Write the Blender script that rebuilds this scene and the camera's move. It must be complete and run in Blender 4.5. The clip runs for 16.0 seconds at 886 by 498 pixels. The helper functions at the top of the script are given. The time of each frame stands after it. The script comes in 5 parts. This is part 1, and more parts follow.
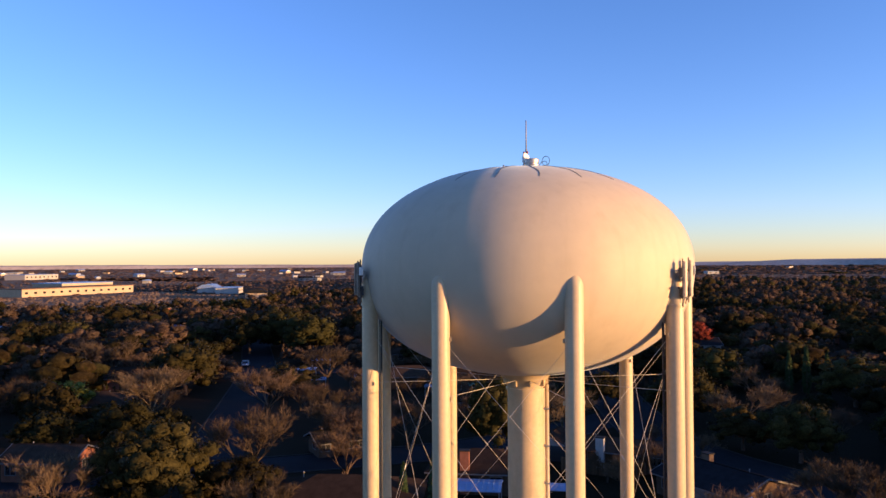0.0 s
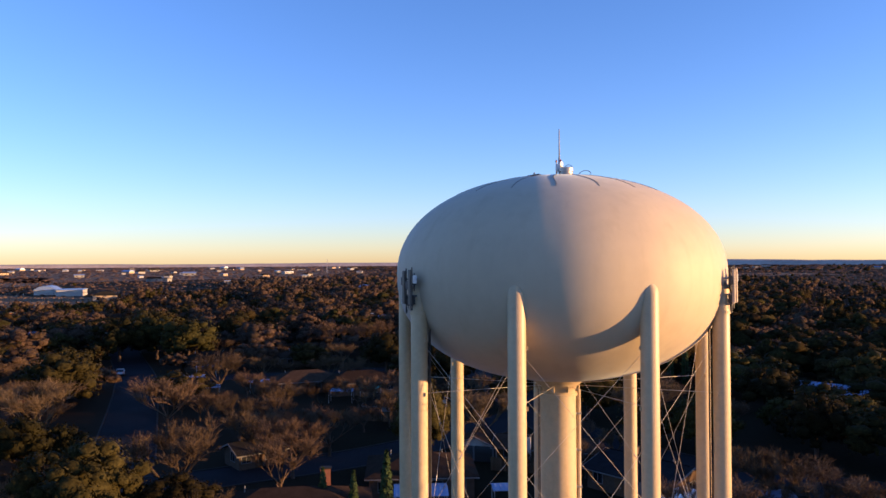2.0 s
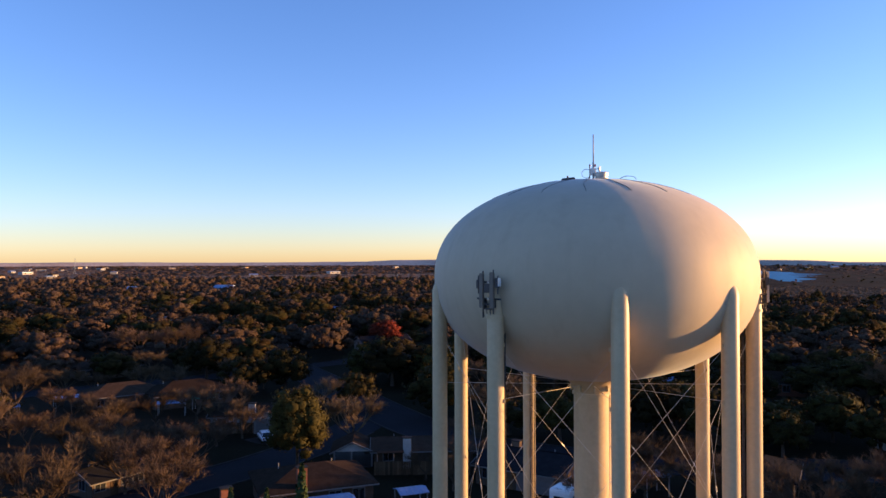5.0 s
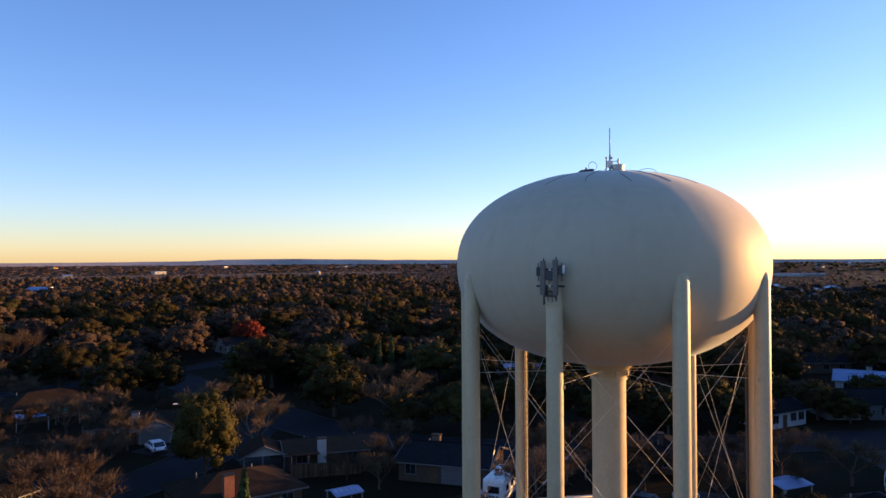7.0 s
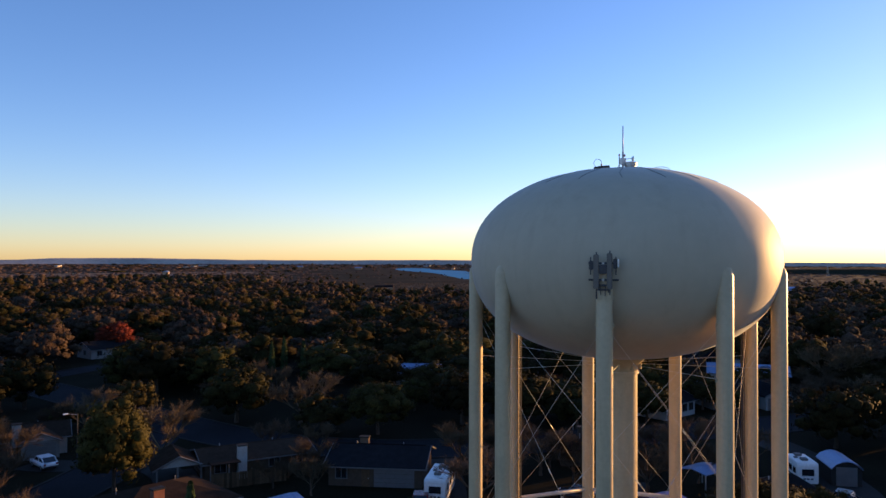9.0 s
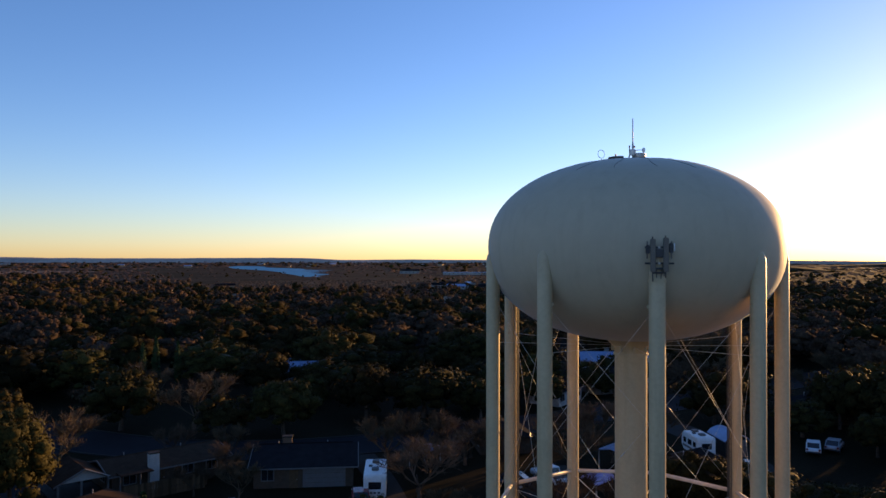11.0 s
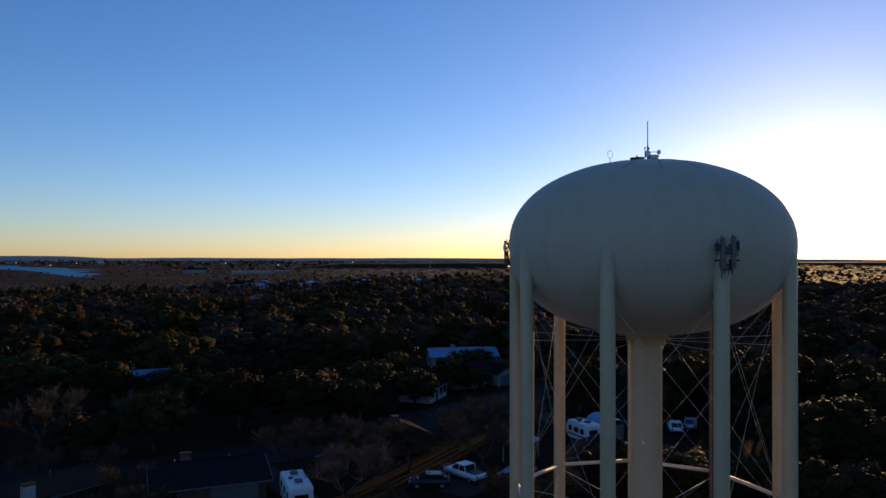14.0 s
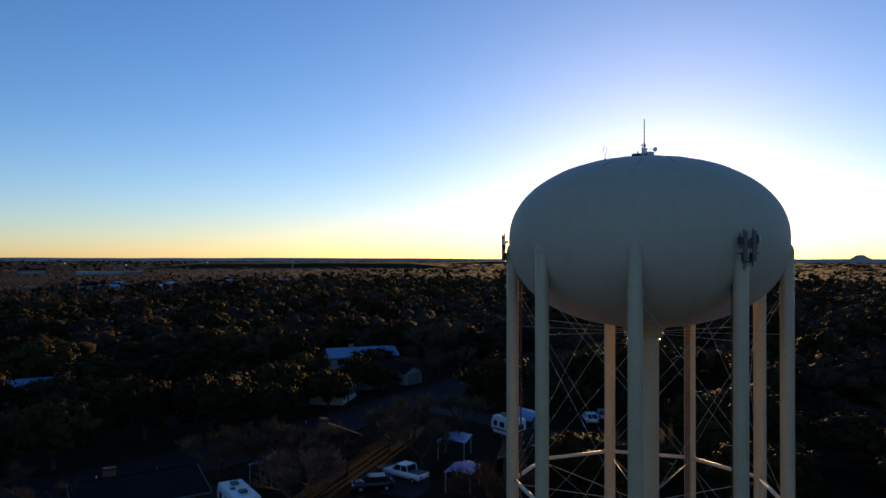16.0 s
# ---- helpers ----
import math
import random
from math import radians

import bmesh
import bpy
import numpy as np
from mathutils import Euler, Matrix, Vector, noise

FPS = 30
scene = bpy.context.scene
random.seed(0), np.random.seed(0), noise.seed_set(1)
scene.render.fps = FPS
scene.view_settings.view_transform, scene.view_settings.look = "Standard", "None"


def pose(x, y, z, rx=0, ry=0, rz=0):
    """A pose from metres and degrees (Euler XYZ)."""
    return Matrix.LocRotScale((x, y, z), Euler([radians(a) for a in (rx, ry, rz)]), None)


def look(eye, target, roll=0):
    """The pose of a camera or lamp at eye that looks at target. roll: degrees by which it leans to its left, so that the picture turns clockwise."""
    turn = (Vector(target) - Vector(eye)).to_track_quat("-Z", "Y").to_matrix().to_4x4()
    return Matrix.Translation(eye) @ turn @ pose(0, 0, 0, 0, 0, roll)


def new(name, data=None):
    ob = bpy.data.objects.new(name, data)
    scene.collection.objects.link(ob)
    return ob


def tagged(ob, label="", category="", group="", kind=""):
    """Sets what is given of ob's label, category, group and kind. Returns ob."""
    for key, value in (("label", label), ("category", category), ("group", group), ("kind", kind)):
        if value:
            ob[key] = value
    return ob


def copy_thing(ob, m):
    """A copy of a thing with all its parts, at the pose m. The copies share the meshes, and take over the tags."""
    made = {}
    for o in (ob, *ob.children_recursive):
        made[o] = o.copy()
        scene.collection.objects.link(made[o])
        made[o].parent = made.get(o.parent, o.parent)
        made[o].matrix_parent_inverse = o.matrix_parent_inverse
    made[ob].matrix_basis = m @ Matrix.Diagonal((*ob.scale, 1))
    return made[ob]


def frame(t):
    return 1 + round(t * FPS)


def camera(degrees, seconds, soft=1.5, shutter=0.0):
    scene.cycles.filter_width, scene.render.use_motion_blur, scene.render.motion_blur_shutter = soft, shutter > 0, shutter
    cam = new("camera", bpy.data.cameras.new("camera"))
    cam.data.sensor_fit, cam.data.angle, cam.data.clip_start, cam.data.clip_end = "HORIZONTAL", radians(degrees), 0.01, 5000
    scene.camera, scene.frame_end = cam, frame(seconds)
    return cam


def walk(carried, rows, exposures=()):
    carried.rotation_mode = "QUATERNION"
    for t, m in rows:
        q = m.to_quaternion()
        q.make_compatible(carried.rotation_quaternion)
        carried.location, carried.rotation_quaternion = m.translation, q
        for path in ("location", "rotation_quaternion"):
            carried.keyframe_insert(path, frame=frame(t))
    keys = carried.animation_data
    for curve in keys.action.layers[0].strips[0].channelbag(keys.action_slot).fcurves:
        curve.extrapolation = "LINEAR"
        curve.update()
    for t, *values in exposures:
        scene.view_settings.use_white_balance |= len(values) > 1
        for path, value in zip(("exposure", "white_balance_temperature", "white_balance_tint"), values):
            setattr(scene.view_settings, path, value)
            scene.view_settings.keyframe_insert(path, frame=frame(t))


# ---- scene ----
cam = camera(61.936, 16.0, soft=1.5)
# seconds, x, y, z, then the turn about x, y and z in degrees; the ground is z = 0, the tower's axis is x = y = 0
ROWS = [
    (0.0, 19.035, -37.989, 27.589, 91.020, 0.346, 32.906),
    (0.5, 16.803, -39.344, 27.667, 91.079, 0.372, 29.484),
    (1.0, 14.483, -40.518, 27.777, 91.066, 0.331, 26.894),
    (1.5, 12.072, -41.441, 27.891, 90.993, 0.326, 24.142),
    (2.0, 9.613, -42.195, 28.058, 90.943, 0.273, 21.613),
    (2.5, 7.157, -42.892, 28.188, 90.902, 0.152, 18.643),
    (3.0, 4.674, -43.444, 28.232, 90.782, 0.133, 15.714),
    (3.5, 2.191, -43.864, 28.307, 90.861, 0.095, 12.839),
    (4.0, -0.304, -44.208, 28.396, 90.938, 0.091, 10.035),
    (6.5, -14.818, -43.647, 27.728, 90.878, 0.201, -6.517),
    (7.0, -17.356, -42.913, 27.668, 90.797, 0.283, -9.437),
    (7.5, -19.745, -42.076, 27.616, 90.782, 0.204, -12.350),
    (8.0, -22.076, -41.183, 27.535, 90.806, 0.035, -15.184),
    (8.5, -24.307, -40.136, 27.403, 90.826, -0.131, -17.783),
    (9.0, -26.519, -39.041, 27.251, 90.876, -0.188, -20.681),
    (11.5, -38.742, -31.407, 26.475, 90.689, -0.101, -36.570),
    (12.0, -40.550, -29.522, 26.552, 90.663, -0.084, -39.413),
    (12.5, -42.272, -27.611, 26.630, 90.644, -0.029, -42.054),
    (13.0, -44.004, -25.635, 26.663, 90.649, -0.071, -44.840),
    (13.5, -45.616, -23.555, 26.593, 90.660, -0.129, -47.556),
    (14.0, -47.022, -21.311, 26.446, 90.632, -0.113, -50.219),
    (14.5, -48.221, -19.051, 26.264, 90.609, -0.064, -53.250),
    (15.0, -49.333, -16.755, 26.137, 90.613, -0.147, -56.336),
    (15.5, -50.360, -14.526, 26.067, 90.614, -0.216, -58.738),
    (16.0, -51.326, -12.529, 26.043, 90.643, -0.112, -61.090),
]
EXPOSURES = [(0.0, 1.30, 5450, 46), (4.0, 1.43, 5580, 46), (7.0, 1.43, 5850, 44), (9.0, 1.22, 5850, 42), (12.5, 0.70, 5600, 37), (14.4, 0.26, 5250, 33), (15.2, 0.34, 5350, 31), (16.0, 0.28, 5350, 30)]
walk(cam, [(t, pose(*p)) for t, *p in ROWS], EXPOSURES)

# ---------------------------------------------------------------- light
SUN_AZ, SUN_EL = 12.2, 4.3          # degrees: counter-clockwise from +x, above the horizon
world = bpy.data.worlds.new("evening_sky")
scene.world = world
world.use_nodes = True
wn, wl = world.node_tree.nodes, world.node_tree.links
sky = wn.new("ShaderNodeTexSky")
sky.sky_type = "NISHITA"
sky.sun_disc = False
sky.sun_elevation = radians(SUN_EL)
sky.sun_rotation = radians(90 - SUN_AZ)
sky.air_density, sky.dust_density, sky.ozone_density = 0.8, 0.2, 2.4
wn["Background"].inputs["Strength"].default_value = 0.15
clear_air, sky_tint = wn.new("ShaderNodeHueSaturation"), wn.new("ShaderNodeVectorMath")
clear_air.inputs["Saturation"].default_value = 1.09
sky_tint.operation = "MULTIPLY"
sky_tint.inputs[1].default_value = (1.05, 1.015, 0.925)
wl.new(sky.outputs["Color"], clear_air.inputs["Color"])
wl.new(clear_air.outputs["Color"], sky_tint.inputs[0])
wl.new(sky_tint.outputs["Vector"], wn["Background"].inputs["Color"])

sun_data = bpy.data.lights.new("sun", "SUN")
sun_data.energy, sun_data.angle, sun_data.color = 4.25, radians(0.6), (1.0, 0.585, 0.14)
sun = new("sun", sun_data)
sa, se = radians(SUN_AZ), radians(SUN_EL)
SUN_DIR = Vector((math.cos(sa) * math.cos(se), math.sin(sa) * math.cos(se), math.sin(se)))
sun.matrix_world = look(SUN_DIR * 300, (0, 0, 0))

# ---------------------------------------------------------------- materials


def material(name, colour, rough=0.7, metal=0.0, dark=0.7, light=1.2, scale=1.0, detail=8.0, bump=0.0, vary="", hue=0.0,
             stains=0.0, spec=0.4, leaf=0.0, sky_sheen=0.0):
    """Noise at two scales between dark and light shades of the colour; vary: 'object' or 'island' shifts the whole piece."""
    m = bpy.data.materials.new(name)
    m.use_nodes = True
    n, l = m.node_tree.nodes, m.node_tree.links
    b = n["Principled BSDF"]
    b.inputs["Roughness"].default_value, b.inputs["Metallic"].default_value = rough, metal
    b.inputs["Specular IOR Level"].default_value = spec
    b.inputs["Sheen Weight"].default_value, b.inputs["Sheen Roughness"].default_value = sky_sheen, 0.35
    # blue tint stands in for skylight on the surface's grazing edges
    b.inputs["Sheen Tint"].default_value = (0.55, 0.72, 1.0, 1)
    tc = n.new("ShaderNodeTexCoord")
    big, fine = n.new("ShaderNodeTexNoise"), n.new("ShaderNodeTexNoise")
    big.inputs["Scale"].default_value, big.inputs["Detail"].default_value = scale, 4
    fine.inputs["Scale"].default_value, fine.inputs["Detail"].default_value = scale * detail, 6
    for t in (big, fine):
        l.new(tc.outputs["Object"], t.inputs["Vector"])
    add = n.new("ShaderNodeMath")
    add.operation = "ADD"
    half = n.new("ShaderNodeMath")
    half.operation = "MULTIPLY"
    half.inputs[1].default_value = 0.5
    l.new(big.outputs["Fac"], add.inputs[0])
    l.new(fine.outputs["Fac"], add.inputs[1])
    l.new(add.outputs[0], half.inputs[0])
    ramp = n.new("ShaderNodeValToRGB")
    ramp.color_ramp.elements[0].position, ramp.color_ramp.elements[1].position = 0.32, 0.68
    ramp.color_ramp.elements[0].color = (*[c * dark for c in colour], 1)
    ramp.color_ramp.elements[1].color = (*[min(1, c * light) for c in colour], 1)
    l.new(half.outputs[0], ramp.inputs["Fac"])
    out = ramp.outputs["Color"]
    if vary:
        if vary == "island":
            rnd = n.new("ShaderNodeNewGeometry").outputs["Random Per Island"]
        else:
            rnd = n.new("ShaderNodeObjectInfo").outputs["Random"]
        hs = n.new("ShaderNodeHueSaturation")
        mv, mh = n.new("ShaderNodeMapRange"), n.new("ShaderNodeMapRange")
        mv.inputs["To Min"].default_value, mv.inputs["To Max"].default_value = (0.78, 1.22) if vary == "island" else (0.6, 1.4)
        mh.inputs["To Min"].default_value, mh.inputs["To Max"].default_value = 0.5 - hue, 0.5 + hue
        l.new(rnd, mv.inputs["Value"])
        scr = n.new("ShaderNodeMath")
        scr.operation = "MULTIPLY"
        scr.inputs[1].default_value = 7.13
        frc = n.new("ShaderNodeMath")
        frc.operation = "FRACT"
        l.new(rnd, scr.inputs[0])
        l.new(scr.outputs[0], frc.inputs[0])
        l.new(frc.outputs[0], mh.inputs["Value"])
        l.new(mv.outputs["Result"], hs.inputs["Value"])
        l.new(mh.outputs["Result"], hs.inputs["Hue"])
        l.new(out, hs.inputs["Color"])
        out = hs.outputs["Color"]
    if stains:
        sn = n.new("ShaderNodeTexNoise")
        sn.inputs["Scale"].default_value, sn.inputs["Detail"].default_value = 0.9, 5
        mp = n.new("ShaderNodeMapping")
        mp.inputs["Scale"].default_value = (1.6, 1.6, 0.16)
        l.new(tc.outputs["Object"], mp.inputs["Vector"])
        l.new(mp.outputs["Vector"], sn.inputs["Vector"])
        sr = n.new("ShaderNodeMapRange")
        sr.inputs["From Min"].default_value, sr.inputs["From Max"].default_value = 0.52, 0.75
        sr.inputs["To Max"].default_value = stains
        l.new(sn.outputs["Fac"], sr.inputs["Value"])
        mix = n.new("ShaderNodeMix")
        mix.data_type = "RGBA"
        l.new(sr.outputs["Result"], mix.inputs["Factor"])
        l.new(out, mix.inputs["A"])
        mix.inputs["B"].default_value = (colour[0] * 0.45, colour[1] * 0.38, colour[2] * 0.3, 1)
        out = mix.outputs["Result"]
    l.new(out, b.inputs["Base Color"])
    if leaf:
        tr, ms = n.new("ShaderNodeBsdfTranslucent"), n.new("ShaderNodeMixShader")
        ms.inputs["Fac"].default_value = leaf
        l.new(out, tr.inputs["Color"])
        l.new(b.outputs[0], ms.inputs[1])
        l.new(tr.outputs[0], ms.inputs[2])
        l.new(ms.outputs[0], n["Material Output"].inputs["Surface"])
    if bump:
        bp = n.new("ShaderNodeBump")
        bp.inputs["Strength"].default_value, bp.inputs["Distance"].default_value = bump, 0.05
        l.new(half.outputs[0], bp.inputs["Height"])
        l.new(bp.outputs["Normal"], b.inputs["Normal"])
    return m


# cream paint with a blue sheen put in for the sky's light
TANK_PAINT = material("tank_paint", (0.515, 0.437, 0.305), 0.6, dark=0.93, light=1.04, scale=0.25, detail=6, bump=0.05, stains=0.14, spec=0.26, sky_sheen=0.26)
LEG_PAINT = material("leg_paint", (0.52, 0.412, 0.25), 0.45, dark=0.86, light=1.06, scale=0.5, detail=9, bump=0.06, stains=0.3)
GALV = material("galvanised_steel", (0.42, 0.41, 0.39), 0.45, 0.7, scale=3, bump=0.05)
ROD = material("painted_rod", (0.56, 0.51, 0.43), 0.5, dark=0.8, scale=2)
PANEL_GREY = material("panel_grey", (0.15, 0.13, 0.105), 0.55, dark=0.85, scale=2)
PANEL_TAN = material("panel_tan", (0.52, 0.44, 0.33), 0.55, dark=0.85, scale=2)
DARK_STEEL = material("dark_steel", (0.06, 0.06, 0.065), 0.5, 0.4, scale=4)
WHITE_PLASTIC = material("white_plastic", (0.75, 0.74, 0.70), 0.4, dark=0.9, scale=3)
MAST_GREY = material("mast_grey", (0.26, 0.26, 0.27), 0.5, dark=0.9, scale=3)
RED_LAMP = material("red_lens", (0.22, 0.02, 0.016), 0.2, scale=5)
# asphalt, concrete and lawn: evening shade put into the colour, darker than the stuff itself
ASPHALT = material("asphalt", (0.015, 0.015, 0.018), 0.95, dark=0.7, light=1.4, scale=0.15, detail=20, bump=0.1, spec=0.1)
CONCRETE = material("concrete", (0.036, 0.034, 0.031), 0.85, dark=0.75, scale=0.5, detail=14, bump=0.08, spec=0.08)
LAWN = material("shaded_dry_lawn", (0.017, 0.0145, 0.008), 0.95, dark=0.5, light=1.5, scale=0.08, detail=30, spec=0.02)
STRAW = material("straw_field", (0.185, 0.125, 0.08), 0.95, dark=0.6, light=1.3, scale=0.02, detail=30, spec=0.02)
# darker field copy for the sunward side, its backlit shade put into the colour
GRASS_BACKLIT = material("backlit_brown_grass", (0.085, 0.06, 0.038), 0.95, dark=0.6, light=1.3, scale=0.02, detail=30, spec=0.02)
# nearly matte water: the reflected sky is painted in as a blue base
SKY_BLUE_WATER = material("sky_blue_lake_water", (0.03, 0.25, 0.42), 0.7, dark=0.8, scale=0.02, bump=0.4, spec=0.05)
BARK = material("bark", (0.10, 0.07, 0.05), 0.95, scale=3, bump=0.4, vary="object", spec=0.03)
TWIG = material("winter_twigs", (0.098, 0.069, 0.043), 0.9, dark=0.75, scale=1.5, vary="object", hue=0.012, spec=0.03)
OAK = material("oak_leaves", (0.037, 0.032, 0.009), 0.75, dark=0.45, light=1.5, scale=0.7, detail=5, vary="object", hue=0.02, spec=0.06, leaf=0.12)
PINE = material("pine_needles", (0.062, 0.056, 0.014), 0.75, dark=0.5, light=1.5, scale=0.8, detail=5, vary="object", hue=0.01, spec=0.06, leaf=0.12)
LIME = material("yellow_green_leaves", (0.14, 0.15, 0.02), 0.75, dark=0.5, light=1.4, scale=0.8, spec=0.08)
RED_LEAF = material("red_leaves", (0.16, 0.03, 0.015), 0.8, dark=0.5, light=1.4, scale=0.8, spec=0.05)
CYPRESS = material("cypress_leaves", (0.035, 0.055, 0.02), 0.8, dark=0.5, light=1.5, scale=1.2, spec=0.05)
WOODS_GREEN = material("woods_leaves", (0.038, 0.0305, 0.0105), 0.85, dark=0.45, light=1.5, scale=0.05, detail=20, vary="island", hue=0.03, spec=0.03, leaf=0.1)
WOODS_BROWN = material("woods_twigs", (0.078, 0.053, 0.036), 0.9, dark=0.7, light=1.2, scale=0.05, detail=20, vary="island", hue=0.01, spec=0.03)
# shingles sunk below their own tone, roof shade included in the colour
SHINGLE_BROWN = material("shaded_brown_shingles", (0.038, 0.0255, 0.018), 0.9, dark=0.65, light=1.3, scale=1.2, detail=9, bump=0.3, vary="object", spec=0.01)
SHINGLE_GREY = material("shaded_grey_shingles", (0.014, 0.014, 0.0155), 0.9, dark=0.7, light=1.25, scale=1.2, detail=9, bump=0.3, vary="object", spec=0.01)
# pale metal whose blue sky reflection is painted into the base colour
SKY_BLUE_ROOF = material("sky_blue_metal_roof", (0.2, 0.28, 0.44), 0.4, 0.3, dark=0.85, scale=0.6, bump=0.1, spec=0.3)
BRICK_TAN = material("tan_brick", (0.105, 0.072, 0.05), 0.9, dark=0.75, scale=2, detail=10, bump=0.2, vary="object", spec=0.05)
LIMESTONE = material("pale_limestone", (0.42, 0.32, 0.21), 0.9, dark=0.8, scale=0.4, detail=12, spec=0.05)
BRICK_RED = material("red_brick", (0.24, 0.10, 0.06), 0.9, dark=0.7, scale=2, detail=10, bump=0.2, spec=0.05)
SIDING = material("white_siding", (0.30, 0.285, 0.26), 0.7, dark=0.85, scale=1, bump=0.05, vary="object", spec=0.1)
# white trim, dulled to a dark grey that includes the shade on it
TRIM_SHADED = material("shaded_white_trim", (0.14, 0.135, 0.128), 0.6, dark=0.9, scale=2, spec=0.2)
GLASS_DARK = material("window_glass", (0.02, 0.022, 0.026), 0.08, spec=0.8, scale=1)
FENCE_WOOD = material("fence_wood", (0.12, 0.075, 0.042), 0.9, dark=0.6, light=1.2, scale=3, detail=6, bump=0.2, vary="object", spec=0.05)
TYRE = material("tyre_rubber", (0.02, 0.02, 0.02), 0.9, scale=8)
CAR_WHITE = material("white_car_paint", (0.72, 0.72, 0.72), 0.25, dark=0.97, scale=2, spec=0.6)
CAR_DARK = material("dark_car_paint", (0.02, 0.022, 0.03), 0.25, dark=0.9, scale=2, spec=0.6)
CAR_SILVER = material("silver_car_paint", (0.42, 0.43, 0.45), 0.3, 0.6, dark=0.95, scale=2)
BIN_GREEN = material("green_awning", (0.02, 0.22, 0.14), 0.7, scale=2)
# distance haze is painted into the hills' pale base colour
HAZY_HILL = material("hazy_far_hill", (0.45, 0.37, 0.31), 0.95, dark=0.7, light=1.2, scale=0.004, detail=12, spec=0.02)
SCRUB_BROWN = material("brown_scrub", (0.105, 0.068, 0.049), 0.95, dark=0.7, light=1.2, scale=0.01, detail=20, spec=0.02)
SCRUB = material("scrub_mesa", (0.03, 0.028, 0.016), 0.95, dark=0.6, light=1.3, scale=0.01, detail=20, spec=0.02)
TIN_PURPLE = material("faded_purple_tin", (0.34, 0.27, 0.46), 0.5, 0.2, scale=1)


def leafy(m, scale, depth):
    """Leaf-sized light and dark with relief over a foliage material; scale in clumps per unit of the object."""
    n, l = m.node_tree.nodes, m.node_tree.links
    b = n["Principled BSDF"]
    own = b.inputs["Base Color"].links[0].from_socket
    tc, tex, rng_, mul, bp = n.new("ShaderNodeTexCoord"), n.new("ShaderNodeTexNoise"), n.new("ShaderNodeMapRange"), n.new("ShaderNodeVectorMath"), n.new("ShaderNodeBump")
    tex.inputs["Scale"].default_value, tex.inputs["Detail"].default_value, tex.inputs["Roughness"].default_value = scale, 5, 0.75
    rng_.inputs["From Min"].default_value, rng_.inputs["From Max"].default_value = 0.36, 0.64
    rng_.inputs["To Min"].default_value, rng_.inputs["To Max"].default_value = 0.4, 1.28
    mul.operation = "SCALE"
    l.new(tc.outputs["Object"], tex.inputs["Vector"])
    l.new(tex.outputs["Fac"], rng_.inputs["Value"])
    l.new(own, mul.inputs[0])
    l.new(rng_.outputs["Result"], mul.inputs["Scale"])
    for link in list(own.links):
        if link.to_node != mul:
            l.new(mul.outputs["Vector"], link.to_socket)
    bp.inputs["Strength"].default_value, bp.inputs["Distance"].default_value = 0.7, depth
    l.new(tex.outputs["Fac"], bp.inputs["Height"])
    l.new(bp.outputs["Normal"], b.inputs["Normal"])


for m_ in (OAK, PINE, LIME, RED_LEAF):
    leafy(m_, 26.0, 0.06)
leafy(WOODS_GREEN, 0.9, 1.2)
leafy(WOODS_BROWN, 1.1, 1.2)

# ---------------------------------------------------------------- mesh helpers


def finish(bm, name, mat, smooth=False):
    me = bpy.data.meshes.new(name)
    bmesh.ops.recalc_face_normals(bm, faces=bm.faces)
    bm.to_mesh(me)
    bm.free()
    me.materials.append(mat)
    if smooth:
        for p in me.polygons:
            p.use_smooth = True
    return me


def part(name, bm, mat, parent, label="", smooth=False, at=None):
    """Links a bmesh, or a mesh already made, as ONE object under a thing or part."""
    me = finish(bm, name, mat, smooth) if isinstance(bm, bmesh.types.BMesh) else bm
    ob = new(name, me)
    ob.parent = parent
    if at is not None:
        ob.matrix_basis = at
    if label:
        ob["label"] = label
    return ob


def thing(name, m, label, category, group="", kind=""):
    ob = new(name)
    ob.matrix_basis = m
    return tagged(ob, label, category, group, kind)


def box(bm, x0, y0, z0, x1, y1, z1, bevel=0.0, m=None):
    vs = [bm.verts.new((x, y, z)) for z in (z0, z1) for x, y in ((x0, y0), (x1, y0), (x1, y1), (x0, y1))]
    fs = [bm.faces.new([vs[i] for i in f]) for f in ((3, 2, 1, 0), (4, 5, 6, 7), (0, 1, 5, 4), (1, 2, 6, 5), (2, 3, 7, 6), (3, 0, 4, 7))]
    if bevel:
        es = {e for f in fs for e in f.edges}
        r = bmesh.ops.bevel(bm, geom=list(es), offset=bevel, segments=2, affect="EDGES")
        vs = list({v for f in r["faces"] for v in f.verts} | {v for v in vs if v.is_valid})
    if m is not None:
        bmesh.ops.transform(bm, matrix=m, verts=[v for v in vs if v.is_valid])
    return bm


def tube(bm, a, b, ra, rb=None, seg=8, caps=True):
    rb = ra if rb is None else rb
    a, b = Vector(a), Vector(b)
    q = (b - a).to_track_quat("Z", "Y").to_matrix()
    rings = []
    for p, r in ((a, ra), (b, rb)):
        rings.append([bm.verts.new(p + q @ Vector((r * math.cos(2 * math.pi * i / seg), r * math.sin(2 * math.pi * i / seg), 0))) for i in range(seg)])
    for i in range(seg):
        j = (i + 1) % seg
        bm.faces.new((rings[0][i], rings[0][j], rings[1][j], rings[1][i]))
    if caps:
        bm.faces.new(rings[0][::-1])
        bm.faces.new(rings[1])
    return bm


